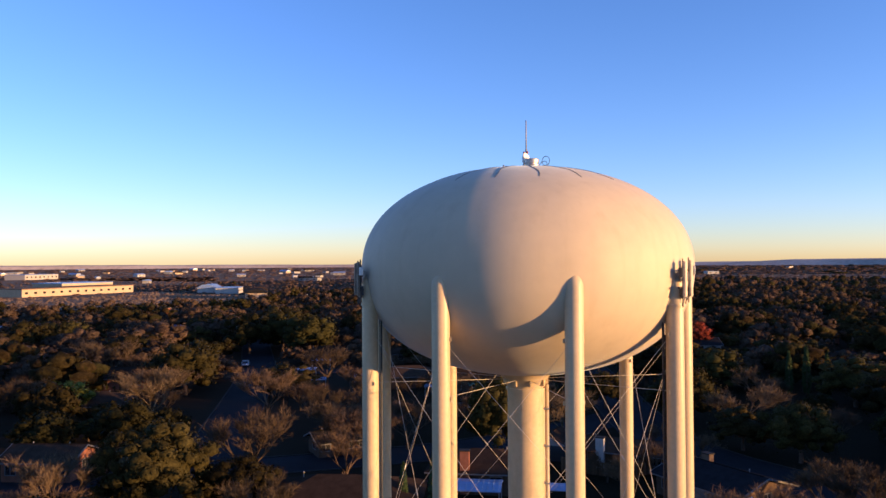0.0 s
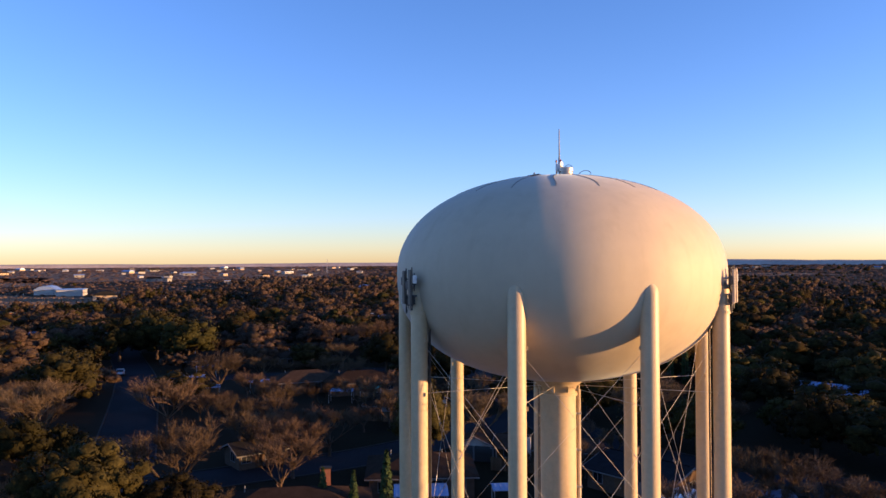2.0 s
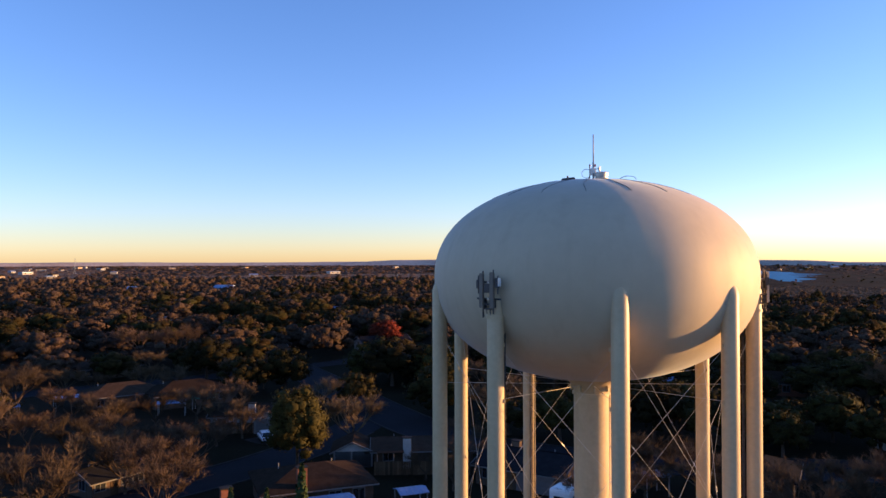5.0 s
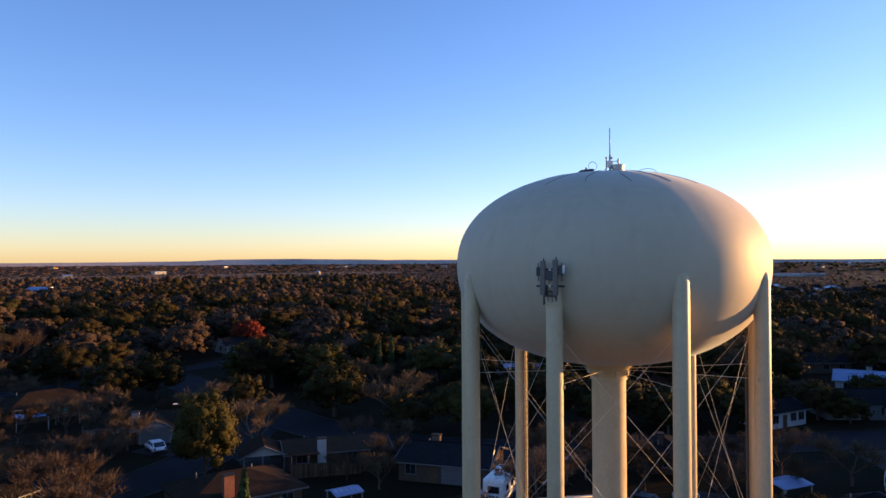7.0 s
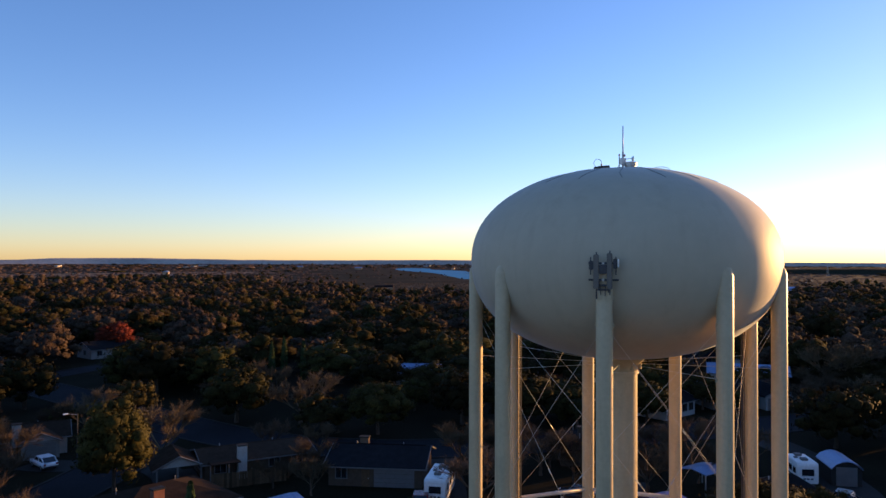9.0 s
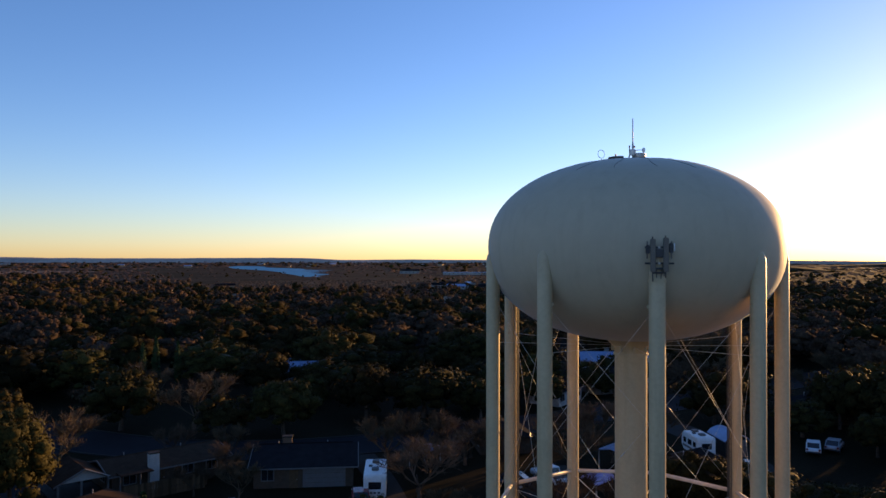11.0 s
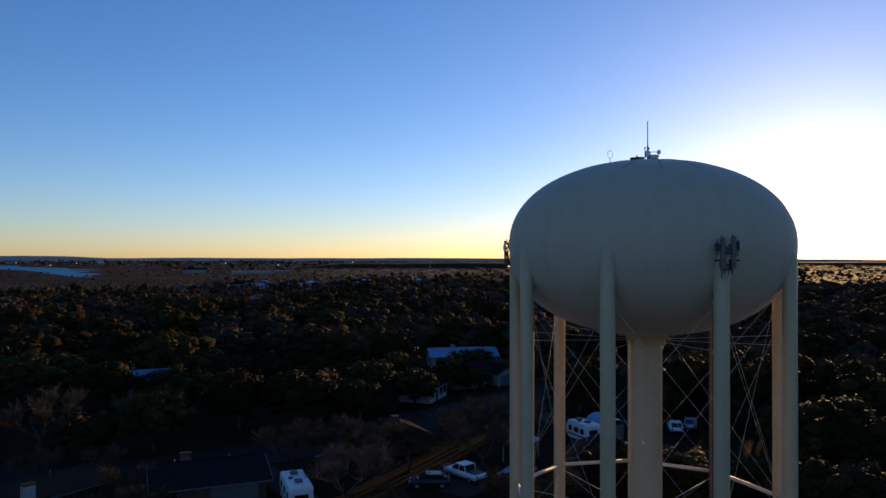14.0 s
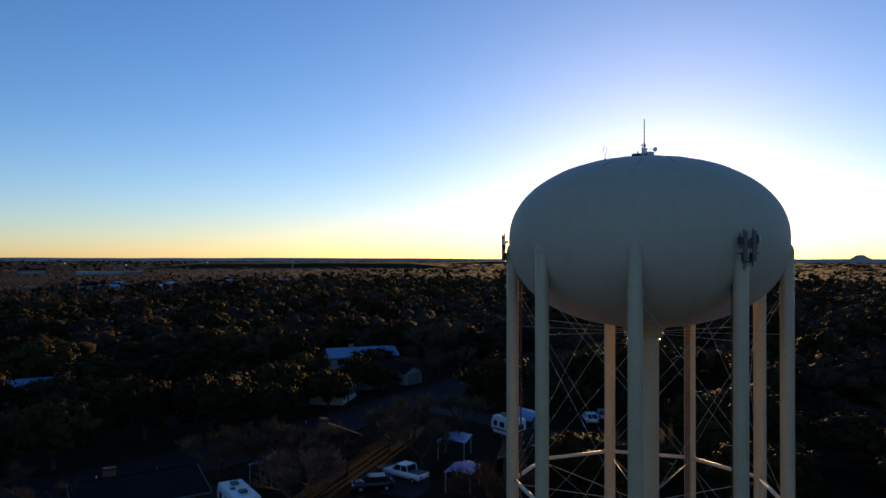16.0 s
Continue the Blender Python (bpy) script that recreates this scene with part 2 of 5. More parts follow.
def lathe(bm, profile, seg=32, close=True):
    rings = []
    for r, z in profile:
        if r < 1e-4:
            rings.append([bm.verts.new((0, 0, z))])
        else:
            rings.append([bm.verts.new((r * math.cos(2 * math.pi * i / seg), r * math.sin(2 * math.pi * i / seg), z)) for i in range(seg)])
    for a, b in zip(rings, rings[1:]):
        for i in range(seg):
            j = (i + 1) % seg
            if len(a) == 1:
                bm.faces.new((a[0], b[j], b[i]))
            elif len(b) == 1:
                bm.faces.new((a[i], a[j], b[0]))
            else:
                bm.faces.new((a[i], a[j], b[j], b[i]))
    return bm


def sweep(bm, line, r, seg=6):
    """One bent round bar along a line of points."""
    pts = [Vector(p) for p in line]
    prev = None
    for i, p in enumerate(pts):
        q = (pts[min(i + 1, len(pts) - 1)] - pts[max(i - 1, 0)]).to_track_quat("Z", "Y").to_matrix()
        row = [bm.verts.new(p + q @ Vector((r * math.cos(2 * math.pi * k / seg), r * math.sin(2 * math.pi * k / seg), 0))) for k in range(seg)]
        if prev:
            for k in range(seg):
                j = (k + 1) % seg
                bm.faces.new((prev[k], prev[j], row[j], row[k]))
        else:
            bm.faces.new(row[::-1])
        prev = row
    bm.faces.new(prev)
    return bm


def extrude_poly(bm, poly, y0, y1):
    """A closed x-z outline drawn out along y."""
    a = [bm.verts.new((x, y0, z)) for x, z in poly]
    b = [bm.verts.new((x, y1, z)) for x, z in poly]
    bm.faces.new(a)
    bm.faces.new(b[::-1])
    for i in range(len(poly)):
        j = (i + 1) % len(poly)
        bm.faces.new((a[j], a[i], b[i], b[j]))
    return bm


def sheet(bm, poly, z):
    bm.faces.new([bm.verts.new((x, y, z)) for x, y in poly])
    return bm


def tri_mesh(name, verts, tris, mat, smooth=False, normals=None):
    me = bpy.data.meshes.new(name)
    verts, tris = np.asarray(verts, np.float32), np.asarray(tris, np.int32)
    me.vertices.add(len(verts))
    me.vertices.foreach_set("co", verts.ravel())
    me.loops.add(tris.size)
    me.loops.foreach_set("vertex_index", tris.ravel())
    me.polygons.add(len(tris))
    me.polygons.foreach_set("loop_start", np.arange(0, tris.size, 3, dtype=np.int32))
    me.polygons.foreach_set("loop_total", np.full(len(tris), 3, np.int32))
    if smooth:
        me.polygons.foreach_set("use_smooth", np.ones(len(tris), bool))
    me.update(calc_edges=True)
    if normals is not None:
        me.normals_split_custom_set_from_vertices(normals.tolist())
    me.materials.append(mat)
    return me


# ---------------------------------------------------------------- ground, roads, water


def two_soils(m, other):
    """Broad patches of another soil over the material's own colour."""
    n, l = m.node_tree.nodes, m.node_tree.links
    b = n["Principled BSDF"]
    own = b.inputs["Base Color"].links[0].from_socket
    tc, big, rng_, mix = n.new("ShaderNodeTexCoord"), n.new("ShaderNodeTexNoise"), n.new("ShaderNodeMapRange"), n.new("ShaderNodeMix")
    big.inputs["Scale"].default_value, big.inputs["Detail"].default_value = 0.006, 5
    rng_.inputs["From Min"].default_value, rng_.inputs["From Max"].default_value = 0.42, 0.58
    mix.data_type = "RGBA"
    l.new(tc.outputs["Object"], big.inputs["Vector"])
    l.new(big.outputs["Fac"], rng_.inputs["Value"])
    l.new(rng_.outputs["Result"], mix.inputs["Factor"])
    l.new(own, mix.inputs["A"])
    mix.inputs["B"].default_value = (*other, 1)
    l.new(mix.outputs["Result"], b.inputs["Base Color"])


# second soil also darkened in colour for the shaded ground
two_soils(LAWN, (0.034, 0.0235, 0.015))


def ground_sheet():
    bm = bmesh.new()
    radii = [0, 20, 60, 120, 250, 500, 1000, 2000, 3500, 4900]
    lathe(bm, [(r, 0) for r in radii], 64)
    return tagged(part("ground", bm, LAWN, None), "flat dry winter lawn and soil under the town, shade put into its colour", "ground", kind="structure")


ground_sheet()


def strip(name, line, width, z, mat, label, category="road"):
    bm = bmesh.new()
    prev = None
    pts = [Vector((*p, 0)) for p in line]
    fine = []
    for a, b, c, d in zip([pts[0]] + pts[:-2], pts[:-1], pts[1:], pts[2:] + [pts[-1]]):
        for k in range(8):
            u = k / 8
            fine.append(0.5 * ((2 * b) + (c - a) * u + (2 * a - 5 * b + 4 * c - d) * u * u + (3 * b - a - 3 * c + d) * u ** 3))
    fine.append(pts[-1])
    for i, p in enumerate(fine):
        t = (fine[min(i + 1, len(fine) - 1)] - fine[max(i - 1, 0)]).normalized()
        n = Vector((-t.y, t.x, 0)) * width / 2
        row = [bm.verts.new(p + n + Vector((0, 0, z))), bm.verts.new(p - n + Vector((0, 0, z)))]
        if prev:
            bm.faces.new((prev[0], prev[1], row[1], row[0]))
        prev = row
    ob = tagged(part(name, bm, mat, None), label, category, kind="structure")
    return ob, fine


ROAD_LINES = {
    "main_street": ([(-70, 170), (-42, 122), (-25, 92), (-14, 76), (-2, 66.5), (13, 61), (34, 58.5), (56, 57.5), (80, 57), (150, 58), (300, 46), (520, 10)], 10.0),
    "side_street": ([(-86, -6), (-68, 20), (-53, 37), (-40, 53), (-31, 72), (-26, 92)], 8.5),
    "hill_street": ([(-60, 26), (-80, 48), (-115, 86), (-144, 114), (-260, 215), (-420, 330)], 8.5),
    "cross_street": ([(-118, 95), (-90, 118), (-62, 143), (-20, 190), (20, 230), (120, 330)], 7.5),
    "north_street": ([(-20, 190), (60, 165), (140, 138), (260, 95), (420, 30)], 7.5),
}
ROAD_POINTS = []
for rn, (line, width) in ROAD_LINES.items():
    _, fine = strip("road", line, width, 0.03 + 0.004 * len(ROAD_POINTS) / 60, ASPHALT, "worn asphalt residential street, shade put into its colour")
    ROAD_POINTS += [(p.x, p.y, width / 2) for p in fine]
    for side in (1, -1):
        bm = bmesh.new()
        prev = None
        for i, p in enumerate(fine):
            t = (fine[min(i + 1, len(fine) - 1)] - fine[max(i - 1, 0)]).normalized()
            n = Vector((-t.y, t.x, 0)) * side
            c0, c1 = p + n * (width / 2 + 0.05), p + n * (width / 2 + 0.35)
            row = [bm.verts.new((c0.x, c0.y, 0.0)), bm.verts.new((c0.x, c0.y, 0.15)), bm.verts.new((c1.x, c1.y, 0.15)), bm.verts.new((c1.x, c1.y, 0.0))]
            blocked = any((Vector((x, y, 0)) - p).length < w + width / 2 + 1 for x, y, w in ROAD_POINTS[:-len(fine)])
            if prev and not blocked:
                for k in range(3):
                    bm.faces.new((prev[k], prev[k + 1], row[k + 1], row[k]))
            prev = None if blocked else row
        tagged(part("kerb", bm, CONCRETE, None), "concrete kerb along the street, shade put into its colour", "kerb", kind="structure")

for line, w in (([(17, 31), (21, 31.5), (25, 35), (27.5, 38.5)], 4.5), ([(44, 20), (50, 26), (57, 40), (60, 52)], 6.0),
                ([(-43, 72.6), (-39, 70), (-31, 69)], 5.5), ([(3, 36), (6.6, 46), (10, 58)], 3.6), ([(-25, 58), (-27.5, 65), (-32, 68)], 4.5)):
    strip("driveway", line, w, 0.02, CONCRETE, "weathered concrete driveway, shade put into its colour", "driveway")

bm = bmesh.new()
LAKE = [(570, 1900), (650, 2180), (760, 2400), (790, 2250), (700, 1980), (690, 1700), (640, 1560), (652, 1440), (560, 1400), (575, 1300), (500, 1220), (480, 1080), (418, 1000), (398, 935), (380, 960), (418, 1090), (440, 1190), (478, 1310), (520, 1490), (535, 1680)]
sheet(bm, LAKE, 0.12)
tagged(part("lake", bm, SKY_BLUE_WATER, None), "calm lake beyond the woods, the sky's blue painted into its colour", "lake", kind="structure")
FIELDS = [([(108, 560), (185, 505), (258, 470), (335, 500), (420, 640), (400, 760), (320, 790), (235, 800), (160, 700)], "grass"),
          ([(-640, 250), (-420, 180), (-380, 330), (-420, 400), (-640, 420)], "straw"),
          ([(-1500, 700), (-900, 420), (-760, 620), (-1200, 980)], "straw"),
          ([(-300, 1000), (200, 1500), (120, 1700), (-600, 1300)], "straw"),
          ([(600, 700), (900, 650), (1250, 1050), (900, 1150)], "grass"),
          ([(1300, 1250), (2400, 900), (3400, 1500), (2600, 2600)], "grass"),
          ([(-900, 700), (-1600, 650), (-3900, 1500), (-3200, 2800), (-2100, 3700), (-1100, 2000), (-700, 1150)], "straw")]
for poly, cover in FIELDS:
    bm = bmesh.new()
    sheet(bm, poly, 0.06)
    tagged(part("field", bm, STRAW if cover == "straw" else GRASS_BACKLIT, None), "open dry " + ("straw-coloured field" if cover == "straw" else "field of brown grass, darkened as if seen against the sun"), "field", kind="structure")


def far_ridge(name, a0, a1, radius, height, mat, label, seed, steep=0.5, n=140):
    """A low flat-topped ridge round part of the horizon."""
    bm = bmesh.new()
    rows = []
    for i in range(n + 1):
        a = radians(a0 + (a1 - a0) * i / n)
        u = noise.fractal(Vector((a * 5 + seed, seed * 1.7, 0)), 0.9, 2.0, 5)
        h = height * (0.8 + 0.22 * u) * min(1, 6 * i / n, 6 * (n - i) / n)
        h = max(h, 0.5)
        c, s = math.cos(a), math.sin(a)
        rows.append([bm.verts.new((c * r, s * r, z)) for r, z in ((radius, -0.5), (radius + h * 1.2 + 20, h * 0.8), (radius + h * 2 + 60, h), (radius + 240, h), (radius + 330, -0.5))])
    for p, q in zip(rows, rows[1:]):
        for k in range(4):
            bm.faces.new((p[k], q[k], q[k + 1], p[k + 1]))
    tagged(part(name, bm, mat, None, smooth=False), label, "hill", kind="structure")


far_ridge("backdrop", -60, 200, 4450, 25, HAZY_HILL, "low hills along the horizon, haze painted into their colour", 3.1, n=400)
far_ridge("backdrop", 60, 105, 4300, 37, HAZY_HILL, "low flat-topped hills on the horizon", 8.4)
far_ridge("backdrop", 28, 52, 1750, 15, SCRUB, "dark scrub-covered mesa beyond the town", 5.5)
far_ridge("backdrop", 2, 30, 2900, 14, SCRUB, "dark scrub-covered rise on the horizon", 1.5)
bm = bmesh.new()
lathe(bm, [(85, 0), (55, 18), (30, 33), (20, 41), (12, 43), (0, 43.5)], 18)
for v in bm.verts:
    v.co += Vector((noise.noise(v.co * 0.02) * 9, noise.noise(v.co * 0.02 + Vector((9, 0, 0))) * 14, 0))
tagged(part("backdrop", bm, HAZY_HILL, None, at=pose(4430, -62, 0)), "small conical butte on the horizon", "hill", kind="structure")


# ---------------------------------------------------------------- water tower

LEG_AZ = [-89.2 + 40 * k for k in range(9)]
LEG_R, LEG_RAD = 9.0, 0.43
Z_EQ, TANK_A, TANK_UP, TANK_DN = 27.25, 9.22, 5.68, 5.95
N_UP, N_DN = 2.16, 2.2
Z_GUSSET, Z_TIE, Z_RING = 24.0, 21.2, 10.4
SEAM = 11.6          # degrees: where the first plate seam of the tank runs


def polar(az, r, z):
    return (r * math.cos(radians(az)), r * math.sin(radians(az)), z)


tower = thing("water_tower", pose(0, 0, 0), "cream-painted steel water tower with a squat rounded tank on nine legs", "water tower")
bm = bmesh.new()
prof = []
for i in range(61):
    a = -math.pi / 2 + math.pi * i / 60
    n = N_UP if a > 0 else N_DN
    c, s = max(0.0, math.cos(a)), math.sin(a)
    prof.append((TANK_A * c ** (2 / n), Z_EQ + (TANK_UP if a > 0 else TANK_DN) * math.copysign(abs(s) ** (2 / n), s)))
prof[0], prof[-1] = (0, prof[0][1]), (0, prof[-1][1])
lathe(bm, prof, 192)
for v in bm.verts:
    # sixteen plates meet in faint meridian seams
    swell = 1 + 0.0035 * abs(math.sin(8 * (math.atan2(v.co.y, v.co.x) - radians(SEAM))))
    v.co.x, v.co.y = v.co.x * swell, v.co.y * swell
part("tank", bm, TANK_PAINT, tower, "smooth cream-painted steel tank with faint stains", smooth=True)
bm = bmesh.new()
lathe(bm, [(1.02, 0), (1.02, 20.3), (1.06, 20.6), (1.2, 20.95), (1.5, 21.25), (1.9, 21.5)], 40)
column = part("column", bm, LEG_PAINT, tower, "thick central riser pipe, cream paint", smooth=True)
bm = bmesh.new()
lathe(bm, [(1.0, 20.35), (1.11, 20.35), (1.11, 20.47), (1.0, 20.47)], 40)
part("collar", bm, LEG_PAINT, column)
for az in LEG_AZ:
    bm = bmesh.new()
    p = polar(az, 1.16, 20.85)
    box(bm, -0.14, -0.06, -0.22, 0.14, 0.06, 0.1, 0.015, Matrix.Translation(p) @ pose(0, 0, 0, 0, 0, az))
    part("bracket", bm, LEG_PAINT, column)


def leg_mesh():
    bm = bmesh.new()
    seg = 24
    rings = []
    for z, k, off in ((0, 1.25, 0), (0.25, 1.25, 0), (0.3, 1, 0), (7, 1, 0), (14, 1, 0), (20, 1, 0), (26.5, 1, 0), (26.75, 0.92, -0.035), (27.0, 0.74, -0.11), (27.18, 0.5, -0.21), (27.3, 0.2, -0.33)):
        rings.append([bm.verts.new((off + LEG_RAD * k * math.cos(2 * math.pi * i / seg), LEG_RAD * k * math.sin(2 * math.pi * i / seg), z)) for i in range(seg)])
    for a, b in zip(rings, rings[1:]):
        for i in range(seg):
            j = (i + 1) % seg
            bm.faces.new((a[i], a[j], b[j], b[i]))
    bm.faces.new(rings[-1])
    return finish(bm, "leg", LEG_PAINT, True)


LEG_ME = leg_mesh()
legs = {}
for az in LEG_AZ:
    legs[az] = part("leg", LEG_ME, None, tower, at=Matrix.Translation(polar(az, LEG_R, 0)) @ pose(0, 0, 0, 0, 0, az))


def rod(name, a, b, r, label="", seg=8):
    bm = bmesh.new()
    tube(bm, a, b, r, seg=seg)
    return part(name, bm, ROD, tower, label, smooth=True)


for k, az in enumerate(LEG_AZ):
    nx = LEG_AZ[(k + 1) % 9]
    ri = LEG_R - 0.1
    for step in (2, -2):
        far = LEG_AZ[(k + step) % 9]
        for za, zb in ((Z_GUSSET, Z_RING + 0.3), (Z_RING - 0.2, 0.6)):
            a, b = Vector(polar(az, ri + 0.04 * step, za)), Vector(polar(far, ri + 0.04 * step, zb))
            brace = rod("brace_rod", a, b, 0.009)
            bm = bmesh.new()
            c = a.lerp(b, 0.62)
            tube(bm, c, c + (b - a).normalized() * 0.34, 0.03, seg=6)
            part("turnbuckle", bm, GALV, brace)
    rod("ring_strut", polar(az, ri, Z_RING), polar(nx, ri, Z_RING), 0.14, "horizontal tubular strut between two legs", 12)
    rod("tie_rod", polar(az, ri, Z_TIE), polar(az, 1.2, 20.97), 0.012)
    rod("tie_rod", polar(az, ri, Z_RING - 0.3), polar(az, 1.0, Z_RING - 1.1), 0.02)
    for z in (Z_GUSSET, Z_TIE, Z_RING):
        for side in (1, -1):
            bm = bmesh.new()
            box(bm, -0.015, -0.06, -0.1, 0.015, 0.06, 0.1, 0.005, pose(0, side * 0.45, 0))
            part("gusset", bm, LEG_PAINT, legs[az], at=pose(-0.1, 0, z))

ANT_AZ = (LEG_AZ[8], LEG_AZ[2], LEG_AZ[5])
for az in ANT_AZ:
    bm = bmesh.new()
    for s in (-0.18, 0.18):
        tube(bm, (s, 0, 1.5), (s, 0, 25.8), 0.025, seg=6)
    for k in range(54):
        tube(bm, (-0.2, 0, 1.8 + 0.44 * k), (0.2, 0, 1.8 + 0.44 * k), 0.014, seg=5)
    for s in (-0.1, 0.0, 0.09):
        tube(bm, (s, 0.05, 1.2), (s, 0.05, 25.9), 0.028, seg=6)
    ob = part("cable_ladder", bm, DARK_STEEL, legs[az], "narrow ladder with dark feeder cables", at=pose(-0.56, 0.0, 0, 0, 0, 90))
bm = bmesh.new()
tube(bm, (1.2, 0, 0.4), (1.2, 0, 20.6), 0.12, seg=14)
pipe = part("overflow_pipe", bm, LEG_PAINT, column, "slim cream overflow pipe clamped to the riser", smooth=True, at=pose(0, 0, 0, 0, 0, 24))
for k in range(9):
    bm = bmesh.new()
    box(bm, 0.99, -0.15, 2.4 + 2.1 * k, 1.34, 0.15, 2.5 + 2.1 * k, 0.01)
    part("clamp", bm, GALV, pipe)

# thin dark lines down from the crown of the roof, one on every plate seam
for k in range(16):
    bm = bmesh.new()
    line = []
    for i in range(11):
        a, r = radians(1.2 * math.sin(i * 0.9 + k)), 1.3 + 4.6 * i / 10
        line.append((r * math.cos(a), r * math.sin(a), Z_EQ + TANK_UP * (1 - (r / TANK_A) ** N_UP) ** (1 / N_UP) + 0.012))
    sweep(bm, line, 0.012, 5)
    part("roof_line", bm, DARK_STEEL, tower, at=pose(0, 0, 0, 0, 0, SEAM + 22.5 * k))


def top_z(x, y):
    r = math.hypot(x, y)
    return Z_EQ + TANK_UP * (1 - (r / TANK_A) ** N_UP) ** (1 / N_UP)


hx, hy = 0.62, -0.2
bm = bmesh.new()
lathe(bm, [(0.36, -0.1), (0.36, 0.1), (0.39, 0.12), (0.39, 0.17), (0.32, 0.17), (0.32, 0.24), (0.4, 0.24), (0.4, 0.44), (0.36, 0.48), (0.0, 0.5)], 28)
part("roof_vent", bm, GALV, tower, "squat round metal roof vent", at=pose(hx, hy, top_z(hx, hy)))
bm = bmesh.new()
box(bm, -0.38, -0.34, -0.1, 0.38, 0.34, 0.2, 0.03)
hatch = part("roof_hatch", bm, DARK_STEEL, tower, "low dark steel access hatch", at=pose(-1.3, 0.05, top_z(1.3, 0), 0, -6, 0))
bm = bmesh.new()
tube(bm, (0, 0, 0.2), (0, 0, 0.34), 0.05, seg=8)
part("handle", bm, DARK_STEEL, hatch)


def arch(bm, width, height, r=0.02, steps=12, full=False):
    line = []
    for i in range(steps + 1):
        a = (2 * math.pi if full else math.pi) * i / steps - (math.pi / 2 if full else 0)
        line.append((width / 2 * math.cos(a), 0, (height / 2 * (1 + math.sin(a)) if full else height * math.sin(a))))
    sweep(bm, line, r)


for x, y, w, h, full, rz in ((0.12, 2.73, 0.56, 0.56, True, -10), (1.9, -1.45, 1.15, 0.26, False, -42)):
    bm = bmesh.new()
    arch(bm, w, h, 0.017, full=full)
    if full:
        bmesh.ops.translate(bm, verts=bm.verts, vec=(0, 0, 0.67))
        tube(bm, (0, 0, -0.1), (0, 0, 0.68), 0.02, seg=6)
        tube(bm, (-0.1, 0, 0.36), (0.34, 0, 0.36), 0.016, seg=6)
    part("grab_loop", bm, DARK_STEEL, tower, at=pose(x, y, top_z(x, y) - 0.02, 0, 0, rz))

# mast with aviation lamps on the roof
mast = thing("antenna_mast", pose(0.18, -0.02, top_z(0, 0) - 0.02), "slim whip mast with red aviation lamps on the tank roof", "antenna mast")
bm = bmesh.new()
tube(bm, (0, 0, 0), (0, 0, 1.1), 0.06, seg=10)
part("pole", bm, MAST_GREY, mast, smooth=True)
bm = bmesh.new()
tube(bm, (0, 0, 1.1), (0, 0, 2.76), 0.04, 0.03, seg=8)
part("whip", bm, MAST_GREY, mast, "pale grey whip antenna", smooth=True)
bm = bmesh.new()
box(bm, -0.3, -0.3, 0.0, 0.3, 0.3, 0.05, 0.01)
part("base_plate", bm, GALV, mast)
for a in (20, 140, 260):
    bm = bmesh.new()
    tube(bm, (0.45 * math.cos(radians(a)), 0.45 * math.sin(radians(a)), -0.02), (0.04 * math.cos(radians(a)), 0.04 * math.sin(radians(a)), 0.62), 0.02, seg=6)
    part("stay", bm, GALV, mast)
bm = bmesh.new()
tube(bm, (-0.06, 0.2, 0.66), (0.17, -0.6, 0.66), 0.022, seg=6)
part("crossarm", bm, GALV, mast)
bm = bmesh.new()
tube(bm, (-0.2, 0.1, 0.0), (-0.2, 0.1, 0.86), 0.03, seg=6)
part("side_pole", bm, DARK_STEEL, mast)
bm = bmesh.new()
box(bm, -0.19, -0.16, 0.34, 0.13, 0.12, 0.74, 0.02)
part("equipment_box", bm, WHITE_PLASTIC, mast, "small white equipment box")
bm = bmesh.new()
lathe(bm, [(0.0, 0.0), (0.09, 0.02), (0.16, 0.08), (0.17, 0.12), (0.12, 0.14), (0.0, 0.16)], 16)
part("dish", bm, WHITE_PLASTIC, mast, "small white round antenna", smooth=True, at=pose(0.17, -0.64, 0.64, 90, 0, 70))
for x, y, z in ((0.1, -0.05, 0.84), (-0.2, 0.1, 0.86)):
    bm = bmesh.new()
    lathe(bm, [(0.0, 0.0), (0.04, 0.0), (0.048, 0.03), (0.048, 0.1), (0.035, 0.14), (0.0, 0.15)], 12)
    part("aviation_lamp", bm, RED_LAMP, mast, "small red lamp", smooth=True, at=pose(x, y, z))


